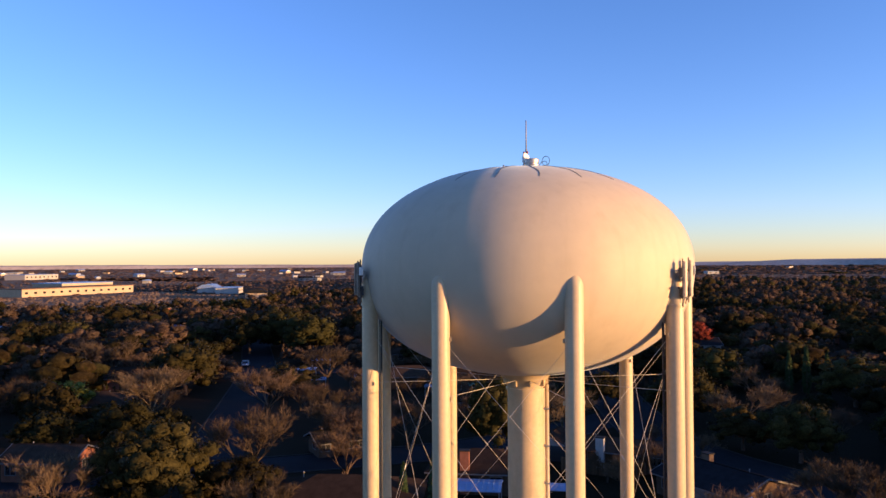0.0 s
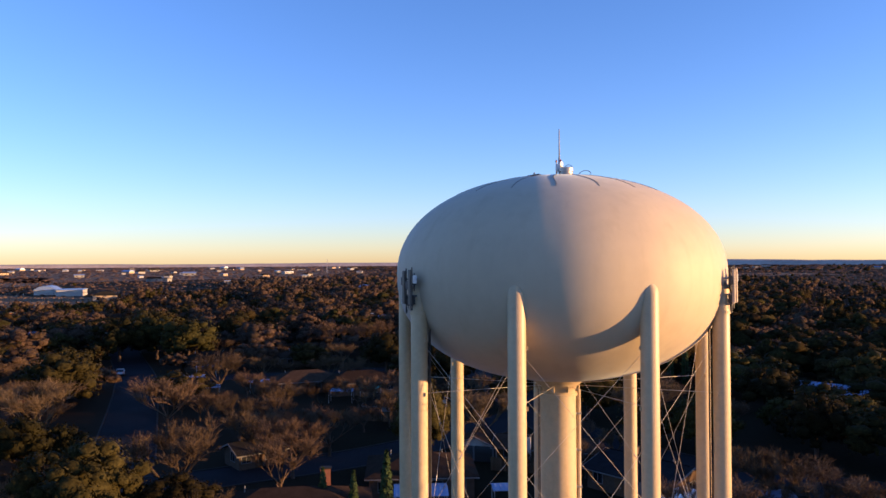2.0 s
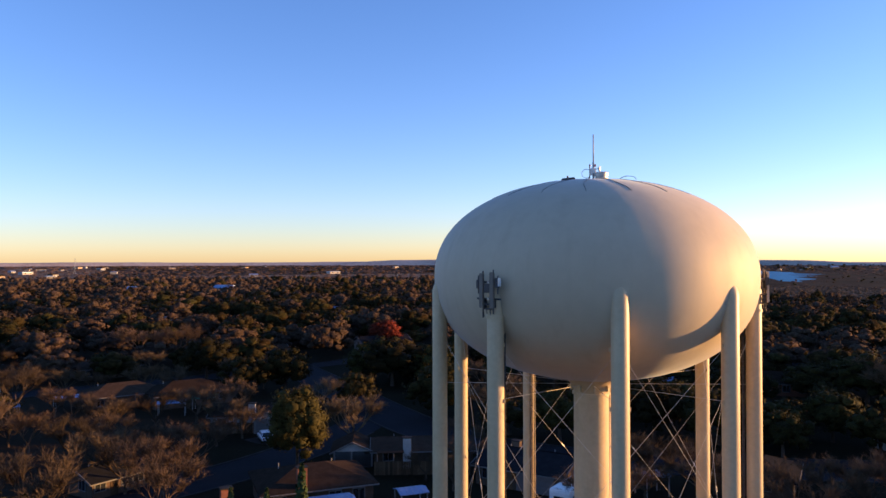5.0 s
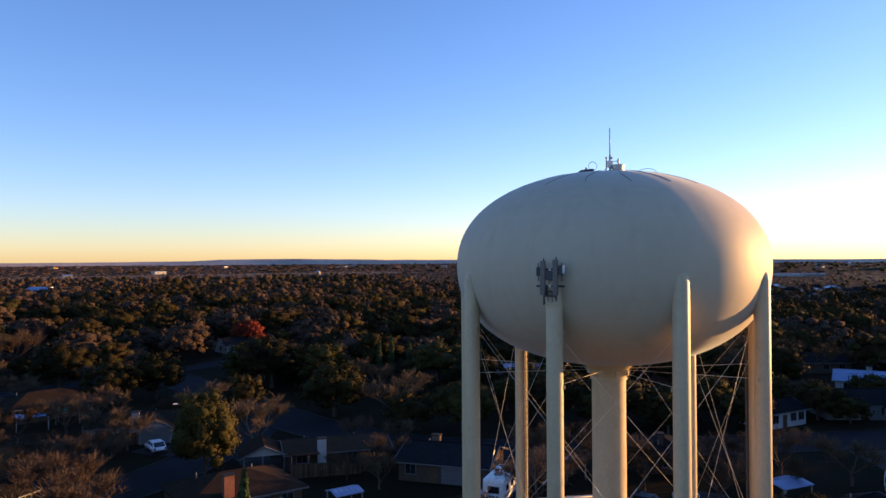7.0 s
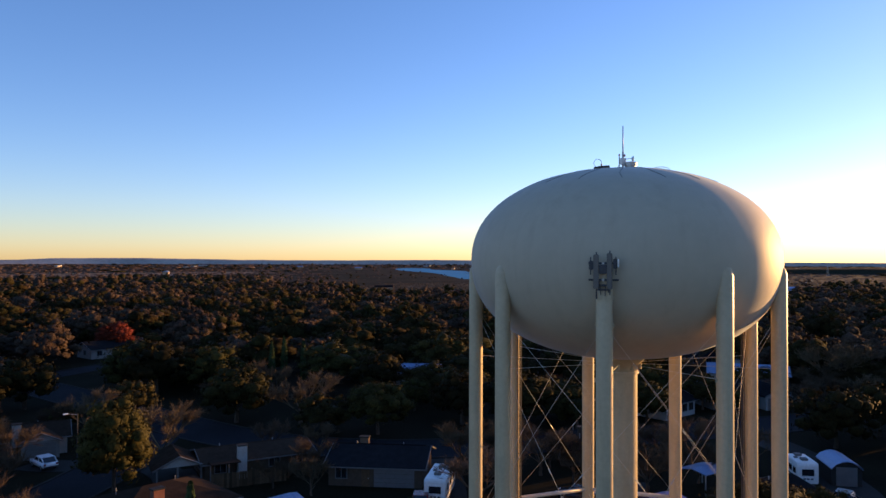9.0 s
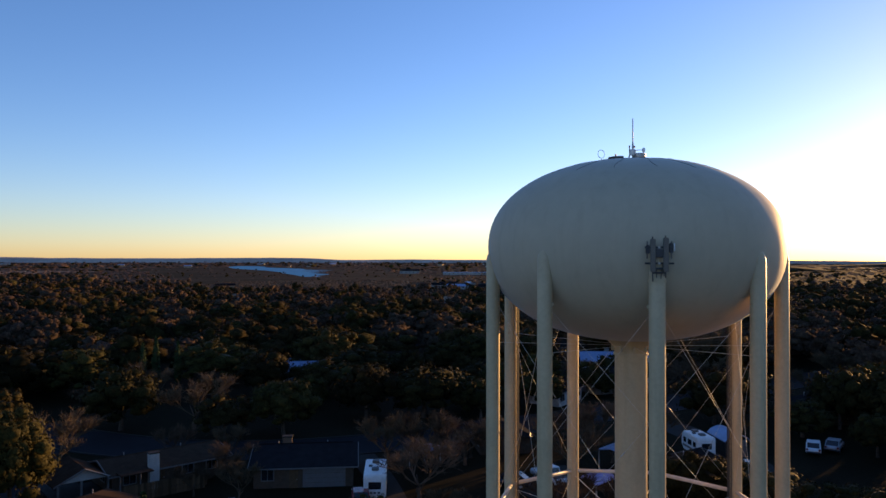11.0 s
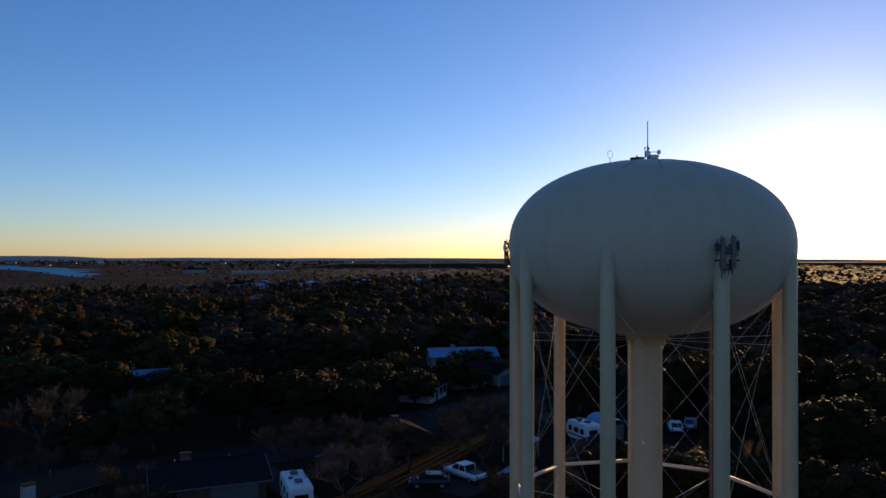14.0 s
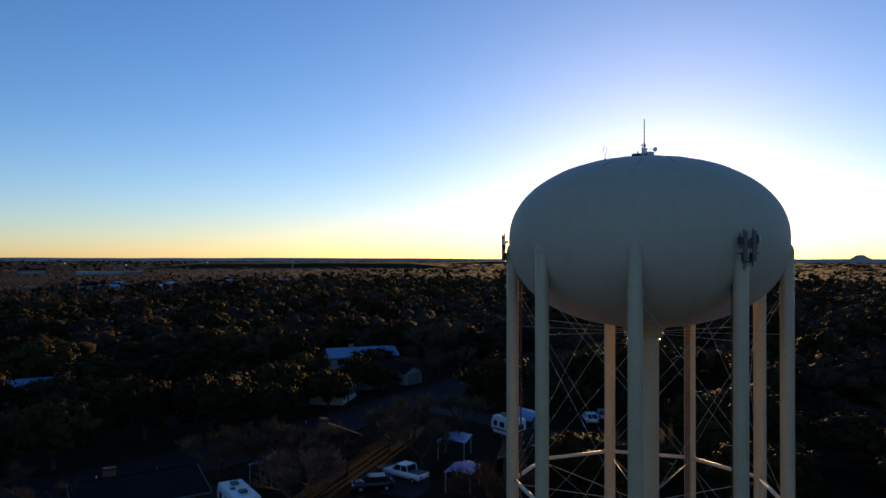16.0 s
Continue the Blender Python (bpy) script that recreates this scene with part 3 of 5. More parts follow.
def antenna_array(az, tan):
    m = Matrix.Translation(polar(az, LEG_R, 26.85)) @ pose(0, 0, 0, 0, 0, az)
    arr = thing("cell_antenna", m, ("tan" if tan else "grey") + " panel antennas on a steel frame at a tower leg top", "antenna", "antennas round the tank")
    paint = PANEL_TAN if tan else PANEL_GREY
    for y, h, z in ((-0.33, 1.72, -1.0), (0.33, 1.78, -1.0)):
        bm = bmesh.new()
        box(bm, 0.62, y - 0.135, z, 0.76, y + 0.135, z + h, 0.03)
        part("panel", bm, paint, arr)
        bm = bmesh.new()
        tube(bm, (0.58, y, z - (0.5 if y < 0 else 0.3)), (0.58, y, z + h + 0.12), 0.035, seg=8)
        part("pipe", bm, DARK_STEEL, arr)
    for y in (-0.68, 0.7):
        bm = bmesh.new()
        box(bm, 0.5, y * 0.86 - 0.1, -0.05 if y < 0 else 0.0, 0.72, y * 0.86 + 0.1, 0.4 if y < 0 else 0.5, 0.03)
        part("radio_unit", bm, DARK_STEEL, arr)
        if y > 0:
            bm = bmesh.new()
            box(bm, 0.52, 0.72, 0.08, 0.74, 0.78, 0.5, 0.02)
            part("side_panel", bm, WHITE_PLASTIC, arr)
        bm = bmesh.new()
        yy = y * 0.42
        box(bm, 0.42, yy - 0.1, -1.0, 0.6, yy + 0.1, -0.6, 0.02)
        part("radio_unit", bm, DARK_STEEL, arr)
        bm = bmesh.new()
        tube(bm, (0.6, y * 0.9, -0.3), (0.6, y * 0.9, 0.6), 0.03, seg=8)
        part("pipe", bm, DARK_STEEL, arr)
    for z in (-0.55, 0.28):
        bm = bmesh.new()
        tube(bm, (0.55, -0.72, z), (0.55, 0.76, z), 0.05, seg=8)
        part("rail", bm, DARK_STEEL, arr)
        bm = bmesh.new()
        tube(bm, (0.3, 0, z), (0.6, 0, z), 0.07, seg=8)
        part("arm", bm, GALV, arr)
    bm = bmesh.new()
    box(bm, 0.48, -0.2, -0.25, 0.72, 0.2, 0.2, 0.03)
    part("junction_box", bm, DARK_STEEL, arr)
    for i, (y, z) in enumerate(((-0.3, -1.45), (-0.12, -1.3), (0.1, -1.35), (0.26, -1.2))):
        bm = bmesh.new()
        tube(bm, (0.6, y * 1.1, -0.85), (0.52, y, z), 0.022, seg=5)
        part("cable", bm, DARK_STEEL, arr)
    for z, y0, y1 in ((-0.82, -0.42, 0.4), (-1.04, -0.36, 0.3)):
        bm = bmesh.new()
        box(bm, 0.5, y0, z - 0.05, 0.6, y1, z + 0.05, 0.01)
        part("bracket", bm, DARK_STEEL, arr)
    bm = bmesh.new()
    lathe(bm, [(LEG_RAD + 0.003, -1.55), (LEG_RAD + 0.05, -1.55), (LEG_RAD + 0.05, -1.4), (LEG_RAD + 0.003, -1.4)], 24)
    part("clamp", bm, LEG_PAINT, arr)
    return arr


for az, tan in zip(ANT_AZ, (False, True, False)):
    antenna_array(az, tan)


# ---------------------------------------------------------------- houses


def house(m, w, d, label, wall=None, roof=None, gable_porch=False, garage=False, flush_garage=False, chimney=None, wall_h=2.7, pitch=0.38, hip=False, group="houses of the neighbourhood"):
    """A one-storey house, ridge along x; w along x, d along y, front at -y."""
    h = thing("house", m, label, "house", group)
    wall, roof = wall or BRICK_TAN, roof or SHINGLE_BROWN
    rise = d / 2 * pitch
    bm = bmesh.new()
    extrude_poly(bm, [(-d / 2, 0), (d / 2, 0), (d / 2, wall_h), (0, wall_h + (0 if hip else rise - 0.15)), (-d / 2, wall_h)], -w / 2, w / 2)
    bmesh.ops.transform(bm, matrix=pose(0, 0, 0, 0, 0, 90), verts=bm.verts)
    part("wall", bm, wall, h)
    e = 0.55
    bm = bmesh.new()
    t = 0.16
    slope = rise / (d / 2)
    if hip:
        k = min(w / 2 - 1.0, d / 2)
        z0 = wall_h - e * slope
        lo = [bm.verts.new((x * (w / 2 + e), y * (d / 2 + e), z0)) for x, y in ((-1, -1), (1, -1), (1, 1), (-1, 1))]
        lo2 = [bm.verts.new(v.co + Vector((0, 0, t))) for v in lo]
        r0, r1 = bm.verts.new((-w / 2 + k, 0, wall_h + rise + t)), bm.verts.new((w / 2 - k, 0, wall_h + rise + t))
        for f in ((lo2[0], lo2[1], r1, r0), (lo2[2], lo2[3], r0, r1), (lo2[1], lo2[2], r1), (lo2[3], lo2[0], r0), tuple(lo[::-1])):
            bm.faces.new(f)
        for i in range(4):
            j = (i + 1) % 4
            bm.faces.new((lo[i], lo[j], lo2[j], lo2[i]))
        rf = part("roof", bm, roof, h)
    else:
        z0 = wall_h - e * slope
        poly = [(-d / 2 - e, z0), (0, wall_h + rise), (d / 2 + e, z0), (d / 2 + e, z0 + t), (0, wall_h + rise + t), (-d / 2 - e, z0 + t)]
        extrude_poly(bm, poly, -w / 2 - e, w / 2 + e)
        bmesh.ops.transform(bm, matrix=pose(0, 0, 0, 0, 0, 90), verts=bm.verts)
        rf = part("roof", bm, roof, h)
        for s in (-1, 1):
            bm = bmesh.new()
            for q in (-1, 1):
                a, b = Vector((s * (w / 2 + e + 0.03), q * (d / 2 + e), z0 + t / 2)), Vector((s * (w / 2 + e + 0.03), 0, wall_h + rise + t / 2))
                n = Vector((0, 0, 0.1))
                x = Vector((s * 0.04, 0, 0))
                vs = [bm.verts.new(p) for p in (a - n - x, b - n - x, b + n - x, a + n - x, a - n + x, b - n + x, b + n + x, a + n + x)]
                for f in ((0, 1, 2, 3), (7, 6, 5, 4), (0, 4, 5, 1), (1, 5, 6, 2), (2, 6, 7, 3), (3, 7, 4, 0)):
                    bm.faces.new([vs[i] for i in f])
            part("bargeboard", bm, TRIM_SHADED, h)
    bm = bmesh.new()
    tube(bm, (-w / 2 + 0.1, 0, wall_h + rise + t), (w / 2 - 0.1, 0, wall_h + rise + t), 0.09, seg=6)
    if not hip:
        part("ridge_cap", bm, roof, rf)
    else:
        bm.free()
    for s in (-1, 1):
        bm = bmesh.new()
        box(bm, -w / 2 - e, s * (d / 2 + e) - 0.06, wall_h - e * slope - 0.05, w / 2 + e, s * (d / 2 + e) + 0.06, wall_h - e * slope + 0.1)
        part("gutter", bm, TRIM_SHADED, rf)

    def window(x, y, rz, ww=1.3, hh=1.2):
        bm = bmesh.new()
        for x0, z0, x1, z1 in ((-ww / 2 - 0.1, 0.85, -ww / 2, 2.25), (ww / 2, 0.85, ww / 2 + 0.1, 2.25), (-ww / 2, 2.13, ww / 2, 2.25), (-ww / 2, 0.85, ww / 2, 0.95), (-0.03, 0.95, 0.03, 2.13)):
            box(bm, x0, -0.06, z0, x1, 0.04, z1)
        wo = part("window", bm, TRIM_SHADED, h, at=pose(x, y, 0, 0, 0, rz))
        bm = bmesh.new()
        box(bm, -ww / 2, -0.02, 0.95, ww / 2, 0.02, 2.13)
        part("pane", bm, GLASS_DARK, wo)
        return wo

    xs = [w * f for f in (-0.36, 0.14, 0.36)]
    for x in xs:
        if not (flush_garage and x > 0):
            window(x, -d / 2 - 0.01, 0)
        window(x * 0.9, d / 2 + 0.01, 180)
    window(w / 2 + 0.01, 0.3, 90)
    window(-w / 2 - 0.01, -0.4, -90)
    bm = bmesh.new()
    box(bm, -0.5, -0.05, 0.0, 0.5, 0.03, 2.05)
    dr = part("door", bm, FENCE_WOOD, h, at=pose(-w * 0.1, -d / 2 - 0.01, 0))
    bm = bmesh.new()
    box(bm, 0.33, -0.1, 0.95, 0.4, -0.04, 1.05)
    part("door_knob", bm, GALV, dr)
    if flush_garage:
        bm = bmesh.new()
        for r in range(4):
            box(bm, w / 2 - 5.8, -d / 2 - 0.06, 0.02 + 0.54 * r, w / 2 - 0.9, -d / 2 - 0.02, 0.53 + 0.54 * r, 0.01)
        part("garage_door", bm, TRIM_SHADED, h)
    if garage or gable_porch:
        gw, gl = (4.6, 2.2) if garage else (5.4, -0.2)
        gx = w / 2 - gw / 2 - 1.0 if garage else -w / 2 - 2.9
        gr = gw / 2 * 0.45
        bm = bmesh.new()
        zo = wall_h - 0.02
        poly = [(-gw / 2 - 0.45, zo - 0.28), (0, zo + gr), (gw / 2 + 0.45, zo - 0.28), (gw / 2 + 0.45, zo - 0.12), (0, zo + gr + 0.16), (-gw / 2 - 0.45, zo - 0.12)]
        extrude_poly(bm, poly, -d / 2 - gl - 0.4, 0.0 if garage else 3.0)
        wg = part("wing_roof", bm, roof, h, at=pose(gx, 0, 0))
        bm = bmesh.new()
        extrude_poly(bm, [(-gw / 2, zo - 0.02), (gw / 2, zo - 0.02), (0, zo + gr - 0.08)], -d / 2 - gl, -d / 2 - gl + 0.2)
        part("gable_front", bm, SIDING, h, at=pose(gx, 0, 0))
        bm = bmesh.new()
        for q in (-1, 1):
            a, b = Vector((q * (gw / 2 + 0.45), -d / 2 - gl - 0.44, zo - 0.2)), Vector((0, -d / 2 - gl - 0.44, zo + gr + 0.08))
            tube(bm, a, b, 0.1, seg=4)
        part("bargeboard", bm, TRIM_SHADED, h, at=pose(gx, 0, 0))
        if garage:
            bm = bmesh.new()
            box(bm, -gw / 2, -d / 2 - gl, 0, gw / 2, -d / 2 - 0.01, zo - 0.03)
            part("garage_wall", bm, SIDING, h, at=pose(gx, 0, 0))
            bm = bmesh.new()
            for r in range(4):
                box(bm, -1.9, -d / 2 - gl - 0.05, 0.02 + 0.55 * r, 1.9, -d / 2 - gl - 0.01, 0.54 + 0.55 * r, 0.01)
            part("garage_door", bm, TRIM_SHADED, h, at=pose(gx, 0, 0))
        else:
            for x in (-gw / 2 + 0.15, -0.2, gw / 2 - 0.15):
                bm = bmesh.new()
                box(bm, x - 0.1, -d / 2 - gl + 0.02, 0, x + 0.1, -d / 2 - gl + 0.22, zo - 0.03)
                part("porch_post", bm, TRIM_SHADED, h, at=pose(gx, 0, 0))
            bm = bmesh.new()
            box(bm, -gw / 2, -d / 2 - gl, 0.0, gw / 2 - 0.02, 3.0, 0.12)
            part("porch_floor", bm, CONCRETE, h, at=pose(gx, 0, 0))
            for k in range(2):
                bm = bmesh.new()
                x = gw + 0.6 + 2.2 * k - gw / 2
                tube(bm, (x, -d / 2 - 1.5, 0), (x, -d / 2 - 1.5, 2.35), 0.07, seg=8)
                part("porch_post", bm, TRIM_SHADED, h, at=pose(gx, 0, 0))
            bm = bmesh.new()
            box(bm, gw / 2 + 0.6, -d / 2 - 1.8, 2.35, gw / 2 + 4.2, -d / 2 - 0.02, 2.47)
            part("porch_cover", bm, roof, h, at=pose(gx, 0, 0))
    if chimney:
        cx, cy, mat = chimney
        bm = bmesh.new()
        box(bm, cx - 0.55, cy - 0.4, 0.0, cx + 0.55, cy + 0.4, wall_h + rise + 0.9, 0.02)
        ch = part("chimney", bm, mat, h)
        bm = bmesh.new()
        box(bm, cx - 0.65, cy - 0.5, wall_h + rise + 0.9, cx + 0.65, cy + 0.5, wall_h + rise + 1.04, 0.02)
        part("chimney_cap", bm, CONCRETE, ch)
    for x, y in ((w * 0.22, d * 0.18), (-w * 0.3, d * 0.12)):
        bm = bmesh.new()
        zz = wall_h + rise - abs(y) * slope
        tube(bm, (x, y, zz - 0.1), (x, y, zz + 0.55), 0.06, seg=6)
        part("vent_pipe", bm, GALV, rf)
    return h


HOUSES = []       # x, y, clear radius


def put_house(x, y, rz, *a, **k):
    HOUSES.append((x, y, max(a[0], a[1]) * 0.55))
    return house(pose(x, y, 0, 0, 0, rz), *a, **k)


put_house(-15.5, 60.6, 8, 13.5, 7.2, "tan ranch house with a gabled carport and brown shingle roof", BRICK_TAN, SHINGLE_BROWN, gable_porch=True, chimney=(-2.3, -3.95, SIDING), wall_h=2.25, pitch=0.25)
put_house(-46.1, 80.4, 8, 13, 8, "white house with a gabled garage and tall pale chimney", SIDING, SHINGLE_BROWN, garage=True, chimney=(0.3, -4.3, SIDING), wall_h=2.5, pitch=0.3)
put_house(-27, 42.4, 25, 12.4, 9.4, "ranch house with a brown hipped shingle roof and brick chimney", BRICK_TAN, SHINGLE_BROWN, chimney=(-2.0, -4.4, BRICK_RED), hip=True, pitch=0.32)
put_house(-33.5, 23.5, 30, 16, 10, "low house with a weathered brown shingle roof", BRICK_TAN, SHINGLE_BROWN, chimney=(3.5, 3.6, BRICK_RED), hip=True)
put_house(-0.6, 51.2, -27, 11.4, 9.0, "dark-roofed brick house with a garage under its eaves", BRICK_TAN, SHINGLE_GREY, flush_garage=True, chimney=(-2.3, 0.4, BRICK_TAN), wall_h=2.5, pitch=0.3)
put_house(-53, 44.5, 60, 7, 5, "small pale-gabled outbuilding under bare trees", BRICK_TAN, SHINGLE_GREY, wall_h=2.2)
put_house(-66, 100, 40, 15, 9, "low house with a brown hipped roof", BRICK_TAN, SHINGLE_BROWN, hip=True)
put_house(-77, 15.5, 30, 9, 6.5, "small house with a red-brown roof beside the street", BRICK_RED, SHINGLE_BROWN)
put_house(95, 91, -40, 16, 8, "long house with a pale metal roof", SIDING, SKY_BLUE_ROOF, chimney=(-2, 1, SIDING))
put_house(76, 73.5, -12, 15, 9, "white house with a gabled garage front", SIDING, SHINGLE_GREY, garage=True)
put_house(57, 70, 20, 9, 6, "small white-walled house behind an oak", SIDING, SHINGLE_GREY)
put_house(27, 117, -25, 12, 7, "house with a pale blue metal roof among oaks", SIDING, SKY_BLUE_ROOF)
put_house(100, 121, -8, 17, 9, "grey-roofed house behind the main street", BRICK_TAN, SHINGLE_GREY)
put_house(33.5, 22.0, 20, 9, 6, "dark-roofed house below the tower", BRICK_TAN, SHINGLE_GREY)
put_house(28, 50, 65, 9, 7, "small tan house behind bare trees", BRICK_TAN, SHINGLE_GREY, hip=True, wall_h=2.4, chimney=(-2.0, 0.6, BRICK_TAN))
put_house(85, 34, -15, 14, 9, "dark-roofed house beside the main street", BRICK_TAN, SHINGLE_GREY, hip=True)
VARIANTS = []
rng = random.Random(11)
for i, (wl_, rf_, hp, lab) in enumerate(((BRICK_TAN, SHINGLE_BROWN, True, "tan brick ranch house with brown hipped roof"), (SIDING, SHINGLE_GREY, False, "pale house with grey shingle roof"),
                                         (BRICK_RED, SHINGLE_BROWN, False, "red brick house with brown shingle roof"), (SIDING, SKY_BLUE_ROOF, False, "small house with a pale metal roof"))):
    VARIANTS.append(house(pose(-150 + 14 * i, -120, 0, 0, 0, 20 * i), 14 + i % 2 * 2, 8.5, lab, wl_, rf_, hip=hp))
MORE = [(-78, 97, 42, 0), (-265, 108, 20, 3), (-212, 145, 30, 3), (-120, 118, 45, 0), (-108, 40, 45, 0), (-130, 64, 40, 2),
        (-162, 92, 40, 1), (-100, 132, 45, 0), (-70, 160, 35, 2), (55, 118, -20, 2), (-40, 190, 30, 1), (0, 170, 40, 0), (60, 190, -25, 0)]
for x, y, rz, v in MORE:
    HOUSES.append((x, y, 8))
    copy_thing(VARIANTS[v], pose(x, y, 0, 0, 0, rz))
for i in range(42):
    for _ in range(30):
        a, r = radians(rng.uniform(-12, 168)), rng.uniform(130, 560)
        x, y = r * math.cos(a), r * math.sin(a)
        if all((x - hx_) ** 2 + (y - hy_) ** 2 > 24 ** 2 for hx_, hy_, _r in HOUSES) and all((x - p) ** 2 + (y - q) ** 2 > (w + 9) ** 2 for p, q, w in ROAD_POINTS):
            HOUSES.append((x, y, 8))
            copy_thing(VARIANTS[rng.choice((0, 0, 1, 2, 2, 3))], pose(x, y, 0, 0, 0, rng.choice((0, 30, -20, 45, 90)) + rng.uniform(-6, 6)))
            break
# the newer subdivision by the open field
for i in range(34):
    x, y = 330 + (i % 9) * 24 + rng.uniform(-5, 5), 470 + (i // 9) * 30 - (i % 9) * 9 + rng.uniform(-5, 5)
    HOUSES.append((x, y, 12))
    copy_thing(VARIANTS[(1, 3, 1, 0)[i % 4]], pose(x, y, 0, 0, 0, rng.choice((-20, 70)) + rng.uniform(-8, 8)))


def far_building(x, y, rz, w, d, h, wall, roof, label, bays=8, gable=False):
    b = thing("building", pose(x, y, 0, 0, 0, rz), label, "building", "far buildings")
    HOUSES.append((x, y, max(w, d) * 0.6))
    bm = bmesh.new()
    box(bm, -w / 2, -d / 2, 0, w / 2, d / 2, h)
    part("wall", bm, wall, b)
    bm = bmesh.new()
    if gable:
        extrude_poly(bm, [(-d / 2 - 0.8, h - 0.1), (d / 2 + 0.8, h - 0.1), (d / 4, h + d * 0.17), (0, h + d * 0.2), (-d / 4, h + d * 0.17)], -w / 2 - 0.6, w / 2 + 0.6)
        bmesh.ops.transform(bm, matrix=pose(0, 0, 0, 0, 0, 90), verts=bm.verts)
    else:
        box(bm, -w / 2 - 0.3, -d / 2 - 0.3, h + 0.004, w / 2 + 0.3, d / 2 + 0.3, h + 0.7)
    part("roof", bm, roof, b)
    for i in range(bays):
        for s in (-1, 1):
            bm = bmesh.new()
            xx = -w / 2 + w * (i + 0.5) / bays
            box(bm, xx - w / bays * 0.16, s * d / 2 - 0.05, h * 0.4, xx + w / bays * 0.16, s * d / 2 + 0.05, h * 0.68)
            part("window", bm, GLASS_DARK, b)
    return b


far_building(-640, 345, 100, 120, 36, 6.5, LIMESTONE, STRAW, "long low tan stone school", 14)
far_building(-690, 380, 100, 60, 40, 9, LIMESTONE, SKY_BLUE_ROOF, "taller tan school hall with pale roof", 6)
far_building(-560, 440, 130, 30, 17, 4.5, SIDING, SKY_BLUE_ROOF, "white civic hall with a pale arched roof", 6, True)
far_building(-520, 430, 130, 30, 20, 5, SIDING, SKY_BLUE_ROOF, "low white shop building", 5)
far_building(-425, 375, 135, 34, 16, 4.5, LIMESTONE, SHINGLE_GREY, "low tan office with grey roof", 6, True)
far_building(-470, 420, 135, 26, 14, 4.5, BRICK_TAN, SHINGLE_BROWN, "low brick shop with brown roof", 5, True)
far_building(-1350, 690, 115, 90, 40, 9, SIDING, SKY_BLUE_ROOF, "large pale warehouse in the distance", 8)
far_building(-300, 560, 150, 24, 12, 4.5, SIDING, SKY_BLUE_ROOF, "white roofed hall among far trees", 5, True)
far_building(-240, 600, 150, 20, 12, 4.5, SIDING, SKY_BLUE_ROOF, "white roofed hall among far trees", 5, True)
far_building(655, 955, 146, 62, 12, 3.6, SIDING, SKY_BLUE_ROOF, "long low white industrial sheds on the plain", 9)
far_building(690, 925, 146, 26, 12, 4.0, SIDING, SKY_BLUE_ROOF, "low white industrial building on the plain", 4)
far_building(630, 1080, 150, 34, 14, 5.0, SIDING, SHINGLE_GREY, "grey-roofed hall beyond the lake", 5, True)
far_building(155, 590, 165, 15, 9, 3.4, LIMESTONE, SHINGLE_GREY, "dark-roofed house at the end of the field", 3, True)
for i in range(120):
    a, r = radians(rng.uniform(118, 160) if i < 80 else rng.uniform(30, 118)), rng.uniform(900, 3200)
    s = rng.uniform(0.7, 1.6) * (1 + r / 4000)
    if 44 < math.degrees(a) < 86 and r < 1900:      # the lake and the open brush beside it
        continue
    far_building(r * math.cos(a), r * math.sin(a), rng.uniform(0, 180), 12 * s, 7 * s, 2.5 + 1.2 * s, rng.choice((SIDING, LIMESTONE, SIDING)), rng.choice((SKY_BLUE_ROOF, SHINGLE_GREY, SKY_BLUE_ROOF, SHINGLE_BROWN)),
                 "pale low building far off among trees", 2, rng.random() < 0.5)

# ---------------------------------------------------------------- sheds, carports, fences


def open_roof(x, y, rz, w, d, h, mat, label):
    c = thing("carport", pose(x, y, 0, 0, 0, rz), label, "carport")
    HOUSES.append((x, y, 3.5))
    bm = bmesh.new()
    extrude_poly(bm, [(-d / 2, h), (0, h + 0.35), (d / 2, h), (d / 2, h + 0.08), (0, h + 0.43), (-d / 2, h + 0.08)], -w / 2, w / 2)
    bmesh.ops.transform(bm, matrix=pose(0, 0, 0, 0, 0, 90), verts=bm.verts)
    rf = part("roof", bm, mat, c)
    for k in range(int(w / 0.6)):
        bm = bmesh.new()
        xx = -w / 2 + 0.3 + 0.6 * k
        for s in (-1, 1):
            tube(bm, (xx, s * d / 2, h + 0.09), (xx, 0, h + 0.45), 0.025, seg=4)
        part("rib", bm, mat, rf)
    for px in (-w / 2 + 0.2, w / 2 - 0.2):
        for py in (-d / 2 + 0.2, d / 2 - 0.2):
            bm = bmesh.new()
            box(bm, px - 0.06, py - 0.06, 0, px + 0.06, py + 0.06, h + 0.05)
            part("post", bm, GALV, c)


for x, y, rz in ((-104, 92, 45), (-112, 106, 42), (-92, 82, 42), (-157, 62, 30), (-86, 92, 40), (-64, 88, 20), (32, 132, -40)):
    open_roof(x, y, rz, 5.0, 2.8, 2.3, SKY_BLUE_ROOF, "pale metal carport roof among bare trees")
open_roof(34.0, 32.8, 15, 4.6, 3.8, 2.4, SKY_BLUE_ROOF, "pale metal carport roof under bare branches")
open_roof(22.8, 25.8, 10, 4.2, 3.2, 2.2, TIN_PURPLE, "small purple-tinted tin awning")
open_roof(13.5, 46.5, 20, 3.4, 3.0, 2.4, SKY_BLUE_ROOF, "small pale metal carport")
open_roof(-23.3, 33.8, 25, 6.0, 4.6, 2.5, SKY_BLUE_ROOF, "pale metal patio roof behind a house, the sky's blue painted in")
open_roof(-14.8, 38.6, 25, 3.4, 2.8, 2.4, SKY_BLUE_ROOF, "small pale metal patio roof")
